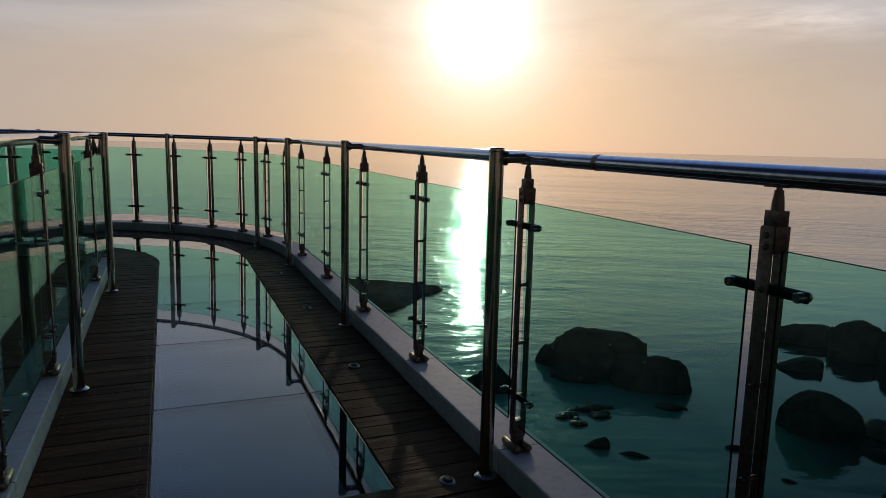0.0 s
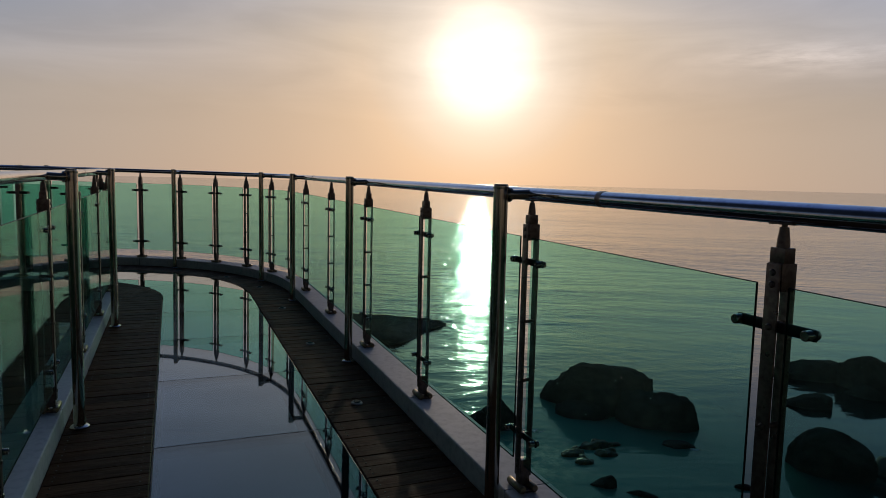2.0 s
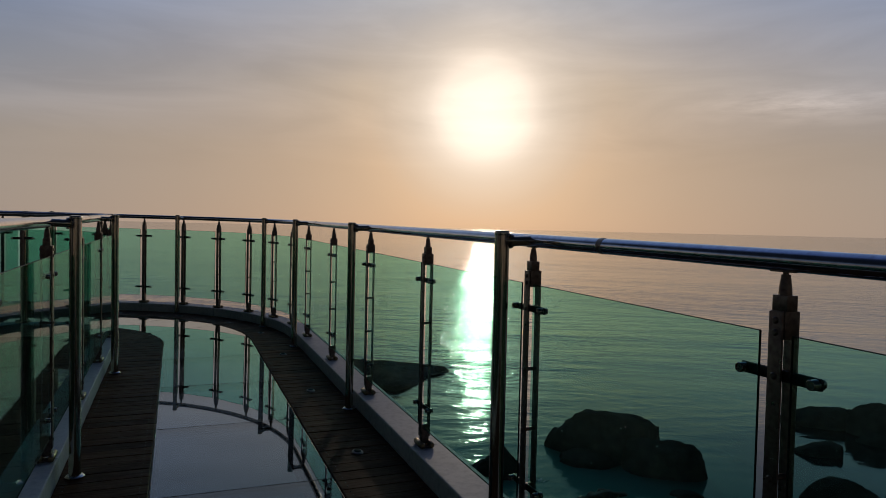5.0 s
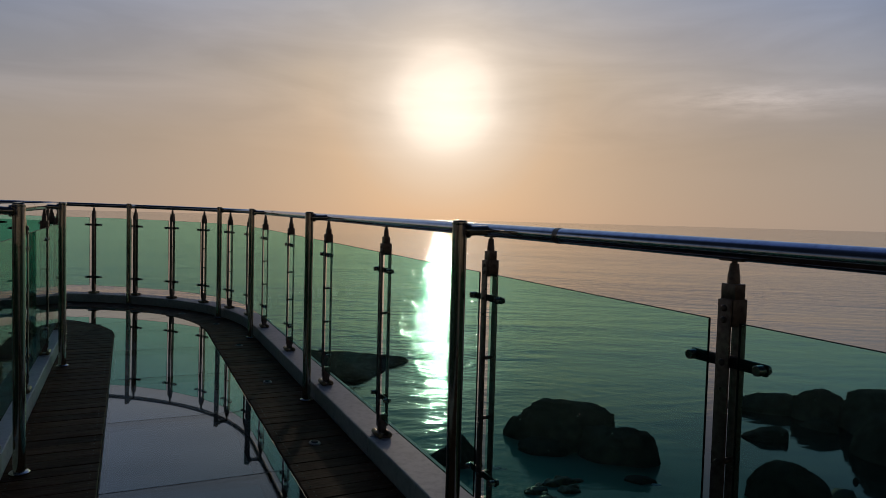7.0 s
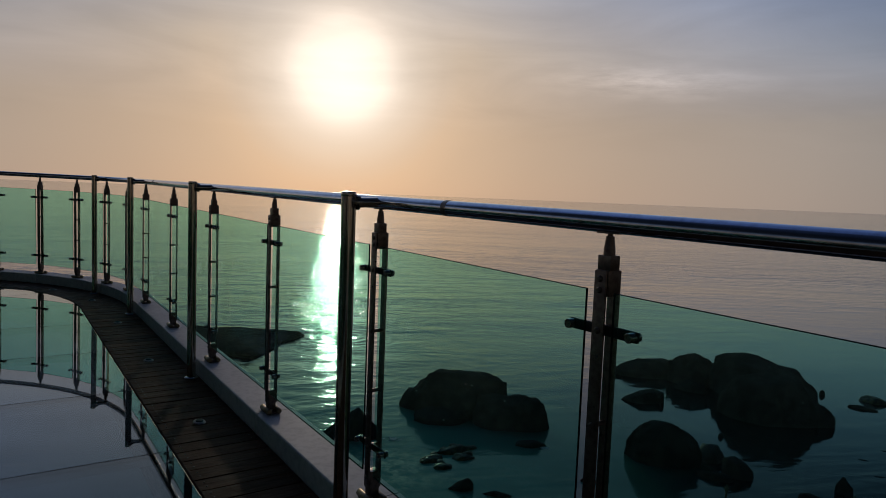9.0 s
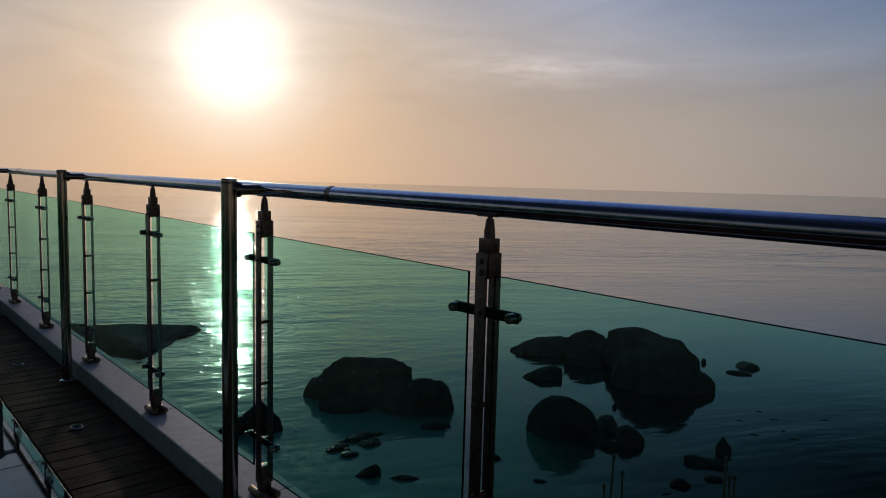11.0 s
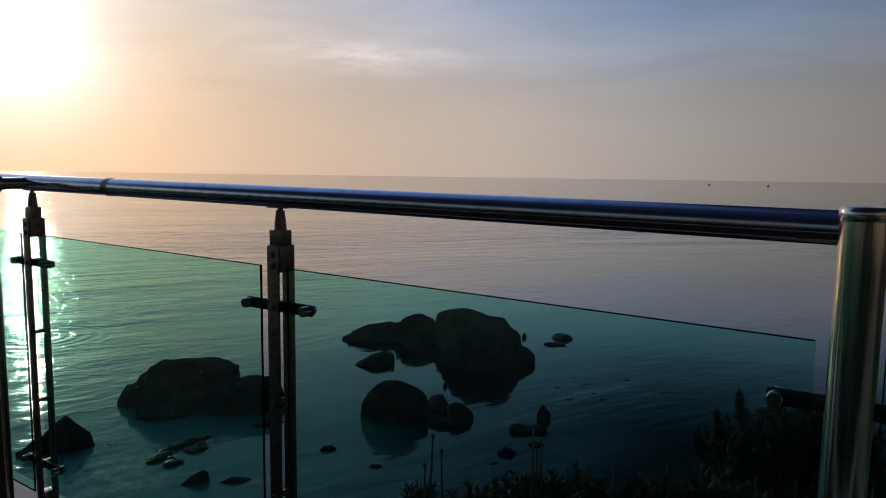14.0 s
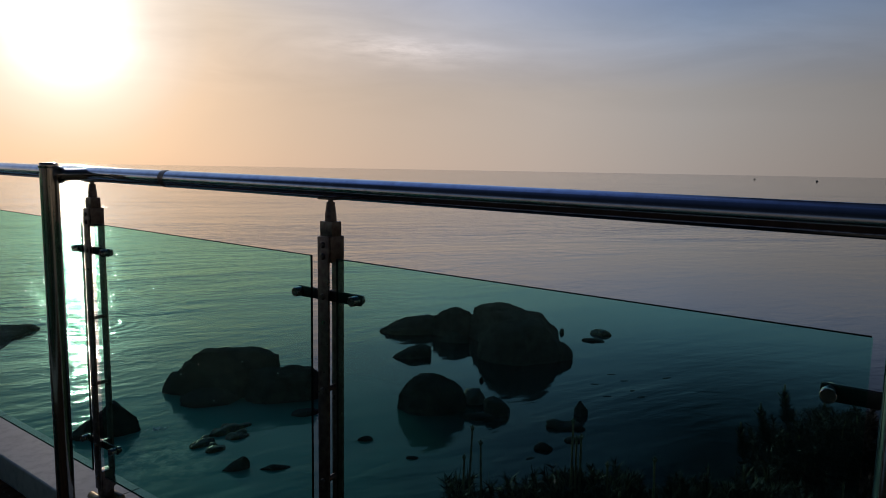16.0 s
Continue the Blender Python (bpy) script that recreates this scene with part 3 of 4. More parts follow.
# ---- balusters ----
BOLT = mesh_of("bolt", finish(lathe(bmesh.new(), [(0.0075, 0.0), (0.0075, 0.002), (0.005, 0.0045)], 10), 40), DARK_STEEL)


def baluster():
    """Two upright flat bars with rungs, a stepped head with a spigot, and two glass-holding arms. Local x runs along the rail."""
    b = new("baluster")
    PX, PY0, PY1 = 0.0165, 0.019, 0.025
    for side_y in (-1, 1):
        bm = bmesh.new()
        y0, y1 = sorted((side_y * PY0, side_y * PY1))
        box(bm, -PX, PX, y0, y1, 0.145, 1.063, 0.0015)
        bar = part("flat_bar", finish(bm, 40), DARK_STEEL, b)
        for z in (1.045, 1.020, 0.93, 0.715, 0.50, 0.295, 0.185):
            bolt = new("bolt", BOLT)
            bolt.parent = bar
            bolt.matrix_basis = Matrix.Translation((0, side_y * PY1, z)) @ Euler((radians(-90 * side_y), 0, 0)).to_matrix().to_4x4()
    bm = bmesh.new()
    box(bm, -0.0185, 0.0185, -0.0188, 0.0188, 1.006, 1.064, 0.0015)
    box(bm, -0.0185, 0.0185, -0.0150, 0.0150, 1.063, 1.096, 0.0015)
    part("head_block", finish(bm, 40), DARK_STEEL, b)
    bm = bmesh.new()
    lathe(bm, [(0.0135, 1.096), (0.0125, 1.112), (0.0095, 1.134), (0.0095, 1.138), (0.006, 1.139), (0.006, 1.146)], 18)
    part("spigot", finish(bm, 40), DARK_STEEL, b)
    bm = bmesh.new()
    box(bm, -0.03, 0.03, -0.012, 0.012, 1.1435, 1.1475, 0.001)
    part("saddle", finish(bm, 40), DARK_STEEL, b)
    for z in (0.715, 0.50):
        bm = bmesh.new()
        lathe(bm, [(0.0065, -0.0192), (0.0065, 0.0192)], 14, Matrix.Translation((0, 0, z)) @ Euler((radians(90), 0, 0)).to_matrix().to_4x4())
        part("rung", finish(bm, 40), DARK_STEEL, b)
    for z in (0.93, 0.295):
        bm = bmesh.new()
        box(bm, -0.1, 0.1, -0.0105, -0.0025, z - 0.0125, z + 0.0125, 0.005)
        arm = part("glass_arm", finish(bm, 40), BLACK_RUBBER, b)
        for x in (-0.088, 0.088):
            bm = bmesh.new()
            lathe(bm, [(0.010, -0.003), (0.011, -0.001), (0.011, 0.026), (0.010, 0.028)], 18, Matrix.Translation((x, -0.021, z)) @ Euler((radians(-90), 0, 0)).to_matrix().to_4x4())
            lathe(bm, [(0.0108, 0.0), (0.0108, 0.0035), (0.0098, 0.0045), (0.0086, 0.0045), (0.008, 0.003), (0.0045, 0.003), (0.004, 0.002)], 20, Matrix.Translation((x, -0.024, z)) @ Euler((radians(90), 0, 0)).to_matrix().to_4x4())
            part("clamp_disc", finish(bm, 40), STEEL, arm, "round steel button")
        bm = bmesh.new()
        box(bm, -0.008, 0.008, -0.0192, 0.0192, z - 0.011, z + 0.011, 0.002)
        part("spacer", finish(bm, 40), DARK_STEEL, arm)
    bm = bmesh.new()
    box(bm, -0.0175, 0.0175, -0.0188, 0.0188, 0.112, 0.207, 0.002)
    part("foot_block", finish(bm, 40), DARK_STEEL, b)
    for y in (-0.024, 0.024):
        bm = bmesh.new()
        tube(bm, [Vector((x, y, 0.109)) for x in (-0.054, -0.05, 0.05, 0.054)], [0.009, 0.0135, 0.0135, 0.009], 16)
        part("foot_roll", finish(bm, 50), BRASS, b, "rounded brass coloured foot")
    bm = bmesh.new()
    box(bm, -0.045, 0.045, -0.034, 0.034, 0.0955, 0.104, 0.002)
    part("base_plate", finish(bm, 40), DARK_STEEL, b)
    return b


proto = None
for qs, w in ((OUTER_Q, RAIL_W), (INNER_Q, INNER_W)):
    for q in qs:
        m = stand(q, w)
        # local y must point away from the deck
        if w == RAIL_W:
            m = m @ pose(0, 0, 0, 0, 0, 180)
        if proto is None:
            proto = baluster()
            tagged(proto, "dark steel ladder-like baluster with stepped head standing on the kerb", "baluster", group="balusters of the railing")
            proto.matrix_basis = m
        else:
            copy_thing(proto, m)

OUTER_POSTS = [q for q in OUTER_Q if q < SC][1::2] + [q for q in OUTER_Q if SC <= q < HALF][1::3] + [q for q in OUTER_Q if q >= HALF][1::2]
INNER_POSTS = [q for q in INNER_Q if q < SC][1::2] + [q for q in INNER_Q if SC <= q < HALF][2::2] + [q for q in INNER_Q if q >= HALF][1::2]
for qs, w, sign in ((OUTER_POSTS, 1.16, -1), (INNER_POSTS, -0.305, 1)):
    proto_post = None
    for q in qs:
        m = stand(q, w)
        if proto_post is None:
            proto_post = railing_post(sign, "round brushed steel railing post standing on the deck beside the kerb")
            proto_post.matrix_basis = m
        else:
            copy_thing(proto_post, m)

# ---- handrails ----
def handrail(name, w, label, ring_q):
    top = new(name)
    tagged(top, label, "handrail", group="handrails")
    qs = [Q_START + 0.05]
    while qs[-1] < Q_END - 0.1:
        qs.append(qs[-1] + (0.5 if qs[-1] < SC - 0.6 or qs[-1] > HALF else 0.06))
    bm = bmesh.new()
    tube(bm, [at(q, w, 1.168) for q in qs], 0.0235, 28)
    part("tube", finish(bm, 40), RAIL_STEEL, top)
    for q in ring_q:
        bm = bmesh.new()
        tube(bm, [at(q - 0.012, w, 1.168), at(q + 0.012, w, 1.168)], 0.0241, 28)
        part("joint_sleeve", finish(bm, 40), DARK_STEEL, top)
    return top


handrail("handrail", RAIL_W, "shiny round steel handrail of the outer railing", (1.38, 5.66))
handrail("handrail", INNER_W, "shiny round steel handrail of the inner railing", (4.6,))

# ---- glass panels of the railing ----
for qs, w, off in ((OUTER_Q, RAIL_W, -0.016), (INNER_Q, INNER_W, 0.016)):
    for a, b in zip(qs, qs[1:]):
        k = R_REF / (w - WC) if SC <= a < HALF else 1.0
        gap, end = 0.045 * k, 0.036 * k
        if b - a - gap - end < 0.05:
            continue
        # flat panes, also on the bend
        p0, p1 = at(a + gap, w + off, 0), at(b - end, w + off, 0)
        d = (p1 - p0).normalized()
        n = Vector((d.y, -d.x, 0))
        panel = new("glass_panel")
        tagged(panel, "green tinted frameless glass panel clamped between balusters", "glass panel", group="glass panels of the railing")
        panel.matrix_basis = Matrix.LocRotScale((p0 + p1) / 2, Euler((0, 0, math.atan2(d.y, d.x))), None)
        half, tilt = (p1 - p0).length / 2, (p1.z - p0.z) / 2
        faces = bmesh.new()
        for y in (-0.003, 0.003):
            vs = [faces.verts.new((sx * half, y, h + sx * tilt)) for sx, h in ((-1, 0.195), (1, 0.195), (1, 1.016), (-1, 1.016))]
            faces.faces.new(vs if y < 0 else vs[::-1])
        part("pane", faces, RAIL_GLASS if w == RAIL_W else INNER_GLASS, panel)
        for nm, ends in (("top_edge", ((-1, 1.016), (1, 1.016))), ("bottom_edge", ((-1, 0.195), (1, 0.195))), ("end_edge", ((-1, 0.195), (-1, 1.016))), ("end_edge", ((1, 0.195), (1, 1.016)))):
            rim = bmesh.new()
            (xa, ha), (xb, hb) = ends
            r0 = Vector((xa * half, 0, ha + xa * tilt))
            r1 = Vector((xb * half, 0, hb + xb * tilt))
            out_v = Vector((0, 0, 1 if ha > 0.6 else -1)) if ha == hb else Vector((xa, 0, 0))
            quad = [(r0, -0.003, 0), (r1, -0.003, 0), (r1, 0.003, 0), (r0, 0.003, 0)]
            low = [rim.verts.new(p + Vector((0, y, 0))) for p, y, _ in quad]
            tip = [rim.verts.new(p + Vector((0, y * 0.7, 0)) + out_v * 0.0015) for p, y, _ in quad]
            for q in range(4):
                rim.faces.new((low[q], low[(q + 1) % 4], tip[(q + 1) % 4], tip[q]))
            rim.faces.new(tip)
            # polished end faces: dark glass towards the viewer's place, clear elsewhere, imitating refraction
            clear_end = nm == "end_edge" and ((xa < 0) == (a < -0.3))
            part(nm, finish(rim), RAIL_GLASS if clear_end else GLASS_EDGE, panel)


# ---- rocks in the sea ----
def rock(cx, cy, width, depth, tall, yaw, seed, mat, label, cuts=9, top=((0, 1), (1, 1)), foot=(), edge=1.0):
    """A boulder at its place in the sea; top: how its height runs from one end to the other; edge: how far the ends are rounded; foot: corners of its outline at the waterline."""
    rnd = random.Random(seed)
    bm = bmesh.new()
    bmesh.ops.create_icosphere(bm, subdivisions=5 if width > 2 else 4 if width > 0.9 else 3, radius=1.0)
    planes = []
    for _ in range(cuts):
        v = Vector((rnd.uniform(-1, 1), rnd.uniform(-1, 1), rnd.uniform(-0.1, 1))).normalized()
        planes.append((v, rnd.uniform(0.72, 0.95)))
    seedv = Vector((seed * 7.3, seed * 1.7, 0))
    for v in bm.verts:
        c = v.co.copy()
        for nrm, d in planes:
            over = c.dot(nrm) - d
            if over > 0:
                c -= nrm * over * 0.88
        v.co = c * (1 + 0.12 * noise.fractal(c * 1.4 + seedv, 1.0, 2.0, 4) + 0.04 * noise.noise(c * 5 + seedv) + 0.022 * noise.noise(c * 12 + seedv) + 0.012 * noise.noise(c * 27 + seedv))
    xs, ys, zs = ([v.co[i] for v in bm.verts] for i in range(3))
    lo, hi, y0, y1, zt = min(xs), max(xs), min(ys), max(ys), max(zs)
    for v in bm.verts:
        c = v.co
        u = (c.x - lo) / (hi - lo)
        rise = float(np.interp(u, [p[0] for p in top], [p[1] for p in top]))
        v_y = (c.y - y0) / (y1 - y0)
        c.x, c.y = u - 0.5, v_y - 0.5
        if foot and c.xy.length > 1e-4:
            # from the ellipse to the outline of the foot
            reach = 9.0
            for (ax, ay), (bx, by) in zip(foot, foot[1:] + foot[:1]):
                det = c.x * (ay - by) - c.y * (ax - bx)
                if abs(det) > 1e-9:
                    k = (ax * (ay - by) - ay * (ax - bx)) / det
                    f = (c.x * ay - c.y * ax) / det
                    if k > 0 and -1e-6 <= f <= 1 + 1e-6:
                        reach = min(reach, k)
            c.xy *= reach * c.xy.length * 2
        c.x, c.y = c.x * width, c.y * depth
        if c.z > 0:
            # the ridge follows its line out to the ends, which fall off steeply; fuller shoulders than a ball
            girth = math.sqrt(max(1 - (2 * u - 1) ** 2, 0.0025))
            c.z = min(c.z / zt / girth, 1.06) ** 0.7 * tall * rise * min(girth / edge, 1) ** 0.7
        else:
            c.z *= max(0.5, tall * 0.6)
    ob = part("rock", finish(bm, 70), mat)
    ob.matrix_basis = pose(cx, cy, SEA_Z - 0.02, 0, 0, yaw)
    tagged(ob, label, "rock", group="rocks in the sea")
    return ob


BIG = "large dark rounded granite boulder standing in the sea"
SMALL = "small dark rock just breaking the water"
SLAB = "low flat rock with yellow green algae at the waterline"
rock(4.42, 30.64, 5.36, 3.24, 2.07, -8, 11, ROCK, BIG, 9, ((0, 0.25), (0.04, 0.42), (0.13, 0.6), (0.2, 0.84), (0.33, 0.98), (0.5, 1), (0.62, 0.93), (0.78, 0.88), (0.92, 0.76), (1, 0.62)), ((-0.5, 0.1), (-0.12, 0.45), (0.5, 0.3), (0.42, -0.2), (0.1, -0.5), (-0.3, -0.3)), edge=0.16)
rock(2.39, 31.33, 1.11, 0.91, 0.89, -4, 56, ROCK, "small rounded rock against a boulder", 9)
rock(6.75, 28.76, 3.67, 2.20, 1.46, -13, 12, ROCK, BIG, 12, ((0, 0.8), (0.3, 1), (0.6, 0.98), (0.82, 0.9), (1, 0.65)), edge=0.6)
rock(3.60, 29.32, 2.53, 1.61, 0.53, -6, 51, ROCK, "low dark rock at the foot of a boulder", 14)
rock(-0.04, 27.24, 1.81, 1.27, 1.28, 1, 13, ROCK, "pointed dark rock standing in the sea", 14, ((0, 0.45), (0.3, 0.85), (0.48, 1), (0.75, 0.62), (1, 0.2)), edge=0.2)
rock(-1.00, 27.18, 1.35, 0.94, 0.75, 3, 14, ROCK, "low dark angular rock in the sea", 14, ((0, 0.2), (0.5, 0.8), (1, 1)), edge=0.2)
rock(2.84, 24.67, 1.03, 0.59, 0.22, 22, 15, ALGAE_ROCK, SLAB, 14)
rock(3.78, 25.53, 1.43, 0.55, 0.26, 26, 16, ALGAE_ROCK, SLAB, 15)
rock(4.46, 25.83, 0.87, 0.33, 0.14, 14, 54, ALGAE_ROCK, SLAB, 15)
rock(4.10, 24.82, 0.92, 0.46, 0.20, 6, 17, ALGAE_ROCK, SLAB, 14)
rock(3.19, 24.00, 0.82, 0.48, 0.18, 12, 52, ALGAE_ROCK, SLAB, 14)
for n, (rx, ry) in enumerate(((2.59, 24.64), (2.95, 24.97), (3.41, 25.57), (3.83, 25.90), (3.93, 24.92), (4.29, 25.09), (3.16, 24.32))):
    rock(rx, ry, 0.42 + 0.1 * (n % 3), 0.34, 0.19 + 0.03 * (n % 2), 20 + 40 * n, 80 + n, ALGAE_ROCK, "small algae covered stone on a low rock", 12)
rock(3.63, 22.14, 0.94, 0.43, 0.43, -8, 18, ROCK, SMALL, 14, ((0, 0.15), (0.5, 0.75), (0.85, 1), (1, 0.95)), edge=0.15)
rock(4.84, 21.62, 1.10, 0.31, 0.18, -12, 19, ROCK, SMALL, 9, ((0, 0.3), (0.4, 1), (0.7, 0.6), (1, 0.1)), edge=0.2)
rock(7.09, 26.18, 1.31, 0.72, 0.22, -14, 20, ROCK, SMALL, 12)
rock(16.53, 37.70, 3.57, 2.29, 1.04, -23, 21, ROCK, "long low sloping boulder in the sea", 9, ((0, 0.12), (0.2, 0.55), (0.45, 0.92), (0.75, 1), (1, 0.85)), edge=0.2)
rock(18.85, 35.70, 2.74, 1.63, 1.81, -27, 22, ROCK, BIG, 8, ((0, 0.62), (0.25, 0.86), (0.6, 1), (1, 0.97)), edge=0.25)
rock(21.66, 33.25, 5.88, 3.10, 2.20, -33, 23, ROCK, BIG, 8, ((0, 0.7), (0.15, 0.88), (0.35, 0.97), (0.55, 1), (0.75, 0.96), (0.9, 0.8), (1, 0.5)), edge=0.5)
rock(19.63, 29.68, 4.51, 2.67, 2.22, -33, 24, ROCK, BIG, 9, ((0, 0.6), (0.15, 0.8), (0.4, 1), (0.65, 0.98), (0.85, 0.8), (1, 0.6)), edge=0.8)
rock(21.59, 28.96, 1.91, 1.63, 1.07, -36, 53, ROCK, BIG, 8)
rock(18.12, 34.29, 1.83, 1.06, 0.60, -27, 25, ROCK, "low dark rock at the foot of boulders", 10, ((0, 0.7), (0.5, 1), (1, 0.8)))
rock(14.52, 32.36, 2.15, 1.33, 0.78, -24, 26, ROCK, "wedge shaped dark rock in the sea", 12, ((0, 0.08), (0.4, 0.6), (0.75, 0.95), (0.95, 1), (1, 0.9)), edge=0.4)
rock(12.12, 24.66, 2.96, 1.84, 1.68, -25, 27, ROCK, "round dark boulder standing in the sea", 6)
rock(14.15, 24.68, 1.17, 0.86, 0.69, -29, 28, PALE_ROCK, "paler block of rock behind a boulder", 14)
rock(14.45, 23.11, 1.23, 0.90, 0.73, -31, 29, ROCK, "dark angular rock beside a boulder", 14, ((0, 0.75), (0.35, 1), (0.7, 0.8), (1, 0.35)), edge=0.25)
rock(13.42, 22.94, 1.36, 0.68, 0.26, -30, 30, ROCK, SMALL, 12)
rock(15.95, 27.13, 0.23, 0.16, 0.22, -30, 31, ROCK, SMALL)
rock(25.36, 33.53, 0.31, 0.22, 0.31, -37, 32, ROCK, SMALL)
rock(27.47, 32.32, 1.33, 0.87, 0.34, -40, 33, ALGAE_ROCK, SMALL)
rock(25.94, 31.16, 1.37, 0.44, 0.20, -39, 34, ROCK, SMALL, 12)
rock(17.60, 21.52, 0.60, 0.36, 0.66, -39, 35, ROCK, "upright dark stone beside a flat rock", 11, ((0, 0.35), (0.35, 0.9), (0.5, 1), (0.8, 0.7), (1, 0.4)), edge=0.3)
rock(16.20, 20.66, 1.62, 0.72, 0.40, -37, 36, ROCK, "flat dark rock in the shallows", 12, ((0, 1), (0.2, 0.85), (0.45, 0.55), (0.75, 0.6), (1, 0.6)), edge=0.55)
rock(14.17, 19.31, 0.75, 0.40, 0.26, -35, 37, ROCK, SMALL, 12)
rock(15.61, 19.46, 0.66, 0.44, 0.16, -38, 55, ROCK, SMALL, 12)
rock(8.42, 22.66, 0.61, 0.28, 0.18, -19, 38, ROCK, SMALL, 12)
rock(9.42, 20.50, 0.52, 0.23, 0.10, -24, 39, ROCK, SMALL)
for n, (rx, ry) in enumerate(((20.75, 24.52), (22.54, 25.43), (22.42, 24.35), (20.16, 22.90), (21.56, 22.19), (24.72, 23.88), (21.78, 23.05), (13.25, 18.78))):
    rock(rx, ry, 0.45 + 0.08 * (n % 3), 0.2, 0.035, -40 + 7 * n, 60 + n, ROCK, "tiny dark stone just at the surface", 10)
rock(-8.35, 43.83, 9.18, 7.99, 0.74, 4, 40, ROCK, "wedge shaped rock with flat top out in the sea", 2, ((0, 1), (0.5, 0.95), (0.75, 0.7), (0.9, 0.4), (1, 0.1)), ((-0.5, 0.5), (0.5, 0.34), (0.33, -0.02), (0.14, -0.5), (-0.5, -0.1)), edge=0.3)


def foam(x, y, size, seed):
    """A small patch of white bubbles, each a flat dome on the water."""
    rnd = random.Random(seed)
    bm = bmesh.new()
    for _ in range(46):
        a, r = rnd.uniform(0, 6.28), size * abs(rnd.gauss(0, 0.45))
        w = rnd.uniform(0.012, 0.05)
        m = pose(x + math.cos(a) * r * 1.5, y + math.sin(a) * r, SEA_Z + 0.004, 0, 0, rnd.uniform(0, 180)) @ Matrix.Diagonal((w * rnd.uniform(1, 2.5), w, 0.014, 1))
        bmesh.ops.create_icosphere(bm, subdivisions=1, radius=1.0, matrix=m)
    ob = part("sea_foam", finish(bm, 60), FOAM)
    tagged(ob, "small patch of white foam on the water", "foam", kind="stuff")


foam(1.40, 26.89, 0.28, 1)
foam(0.29, 28.04, 0.2, 2)
foam(7.60, 25.95, 0.16, 3)


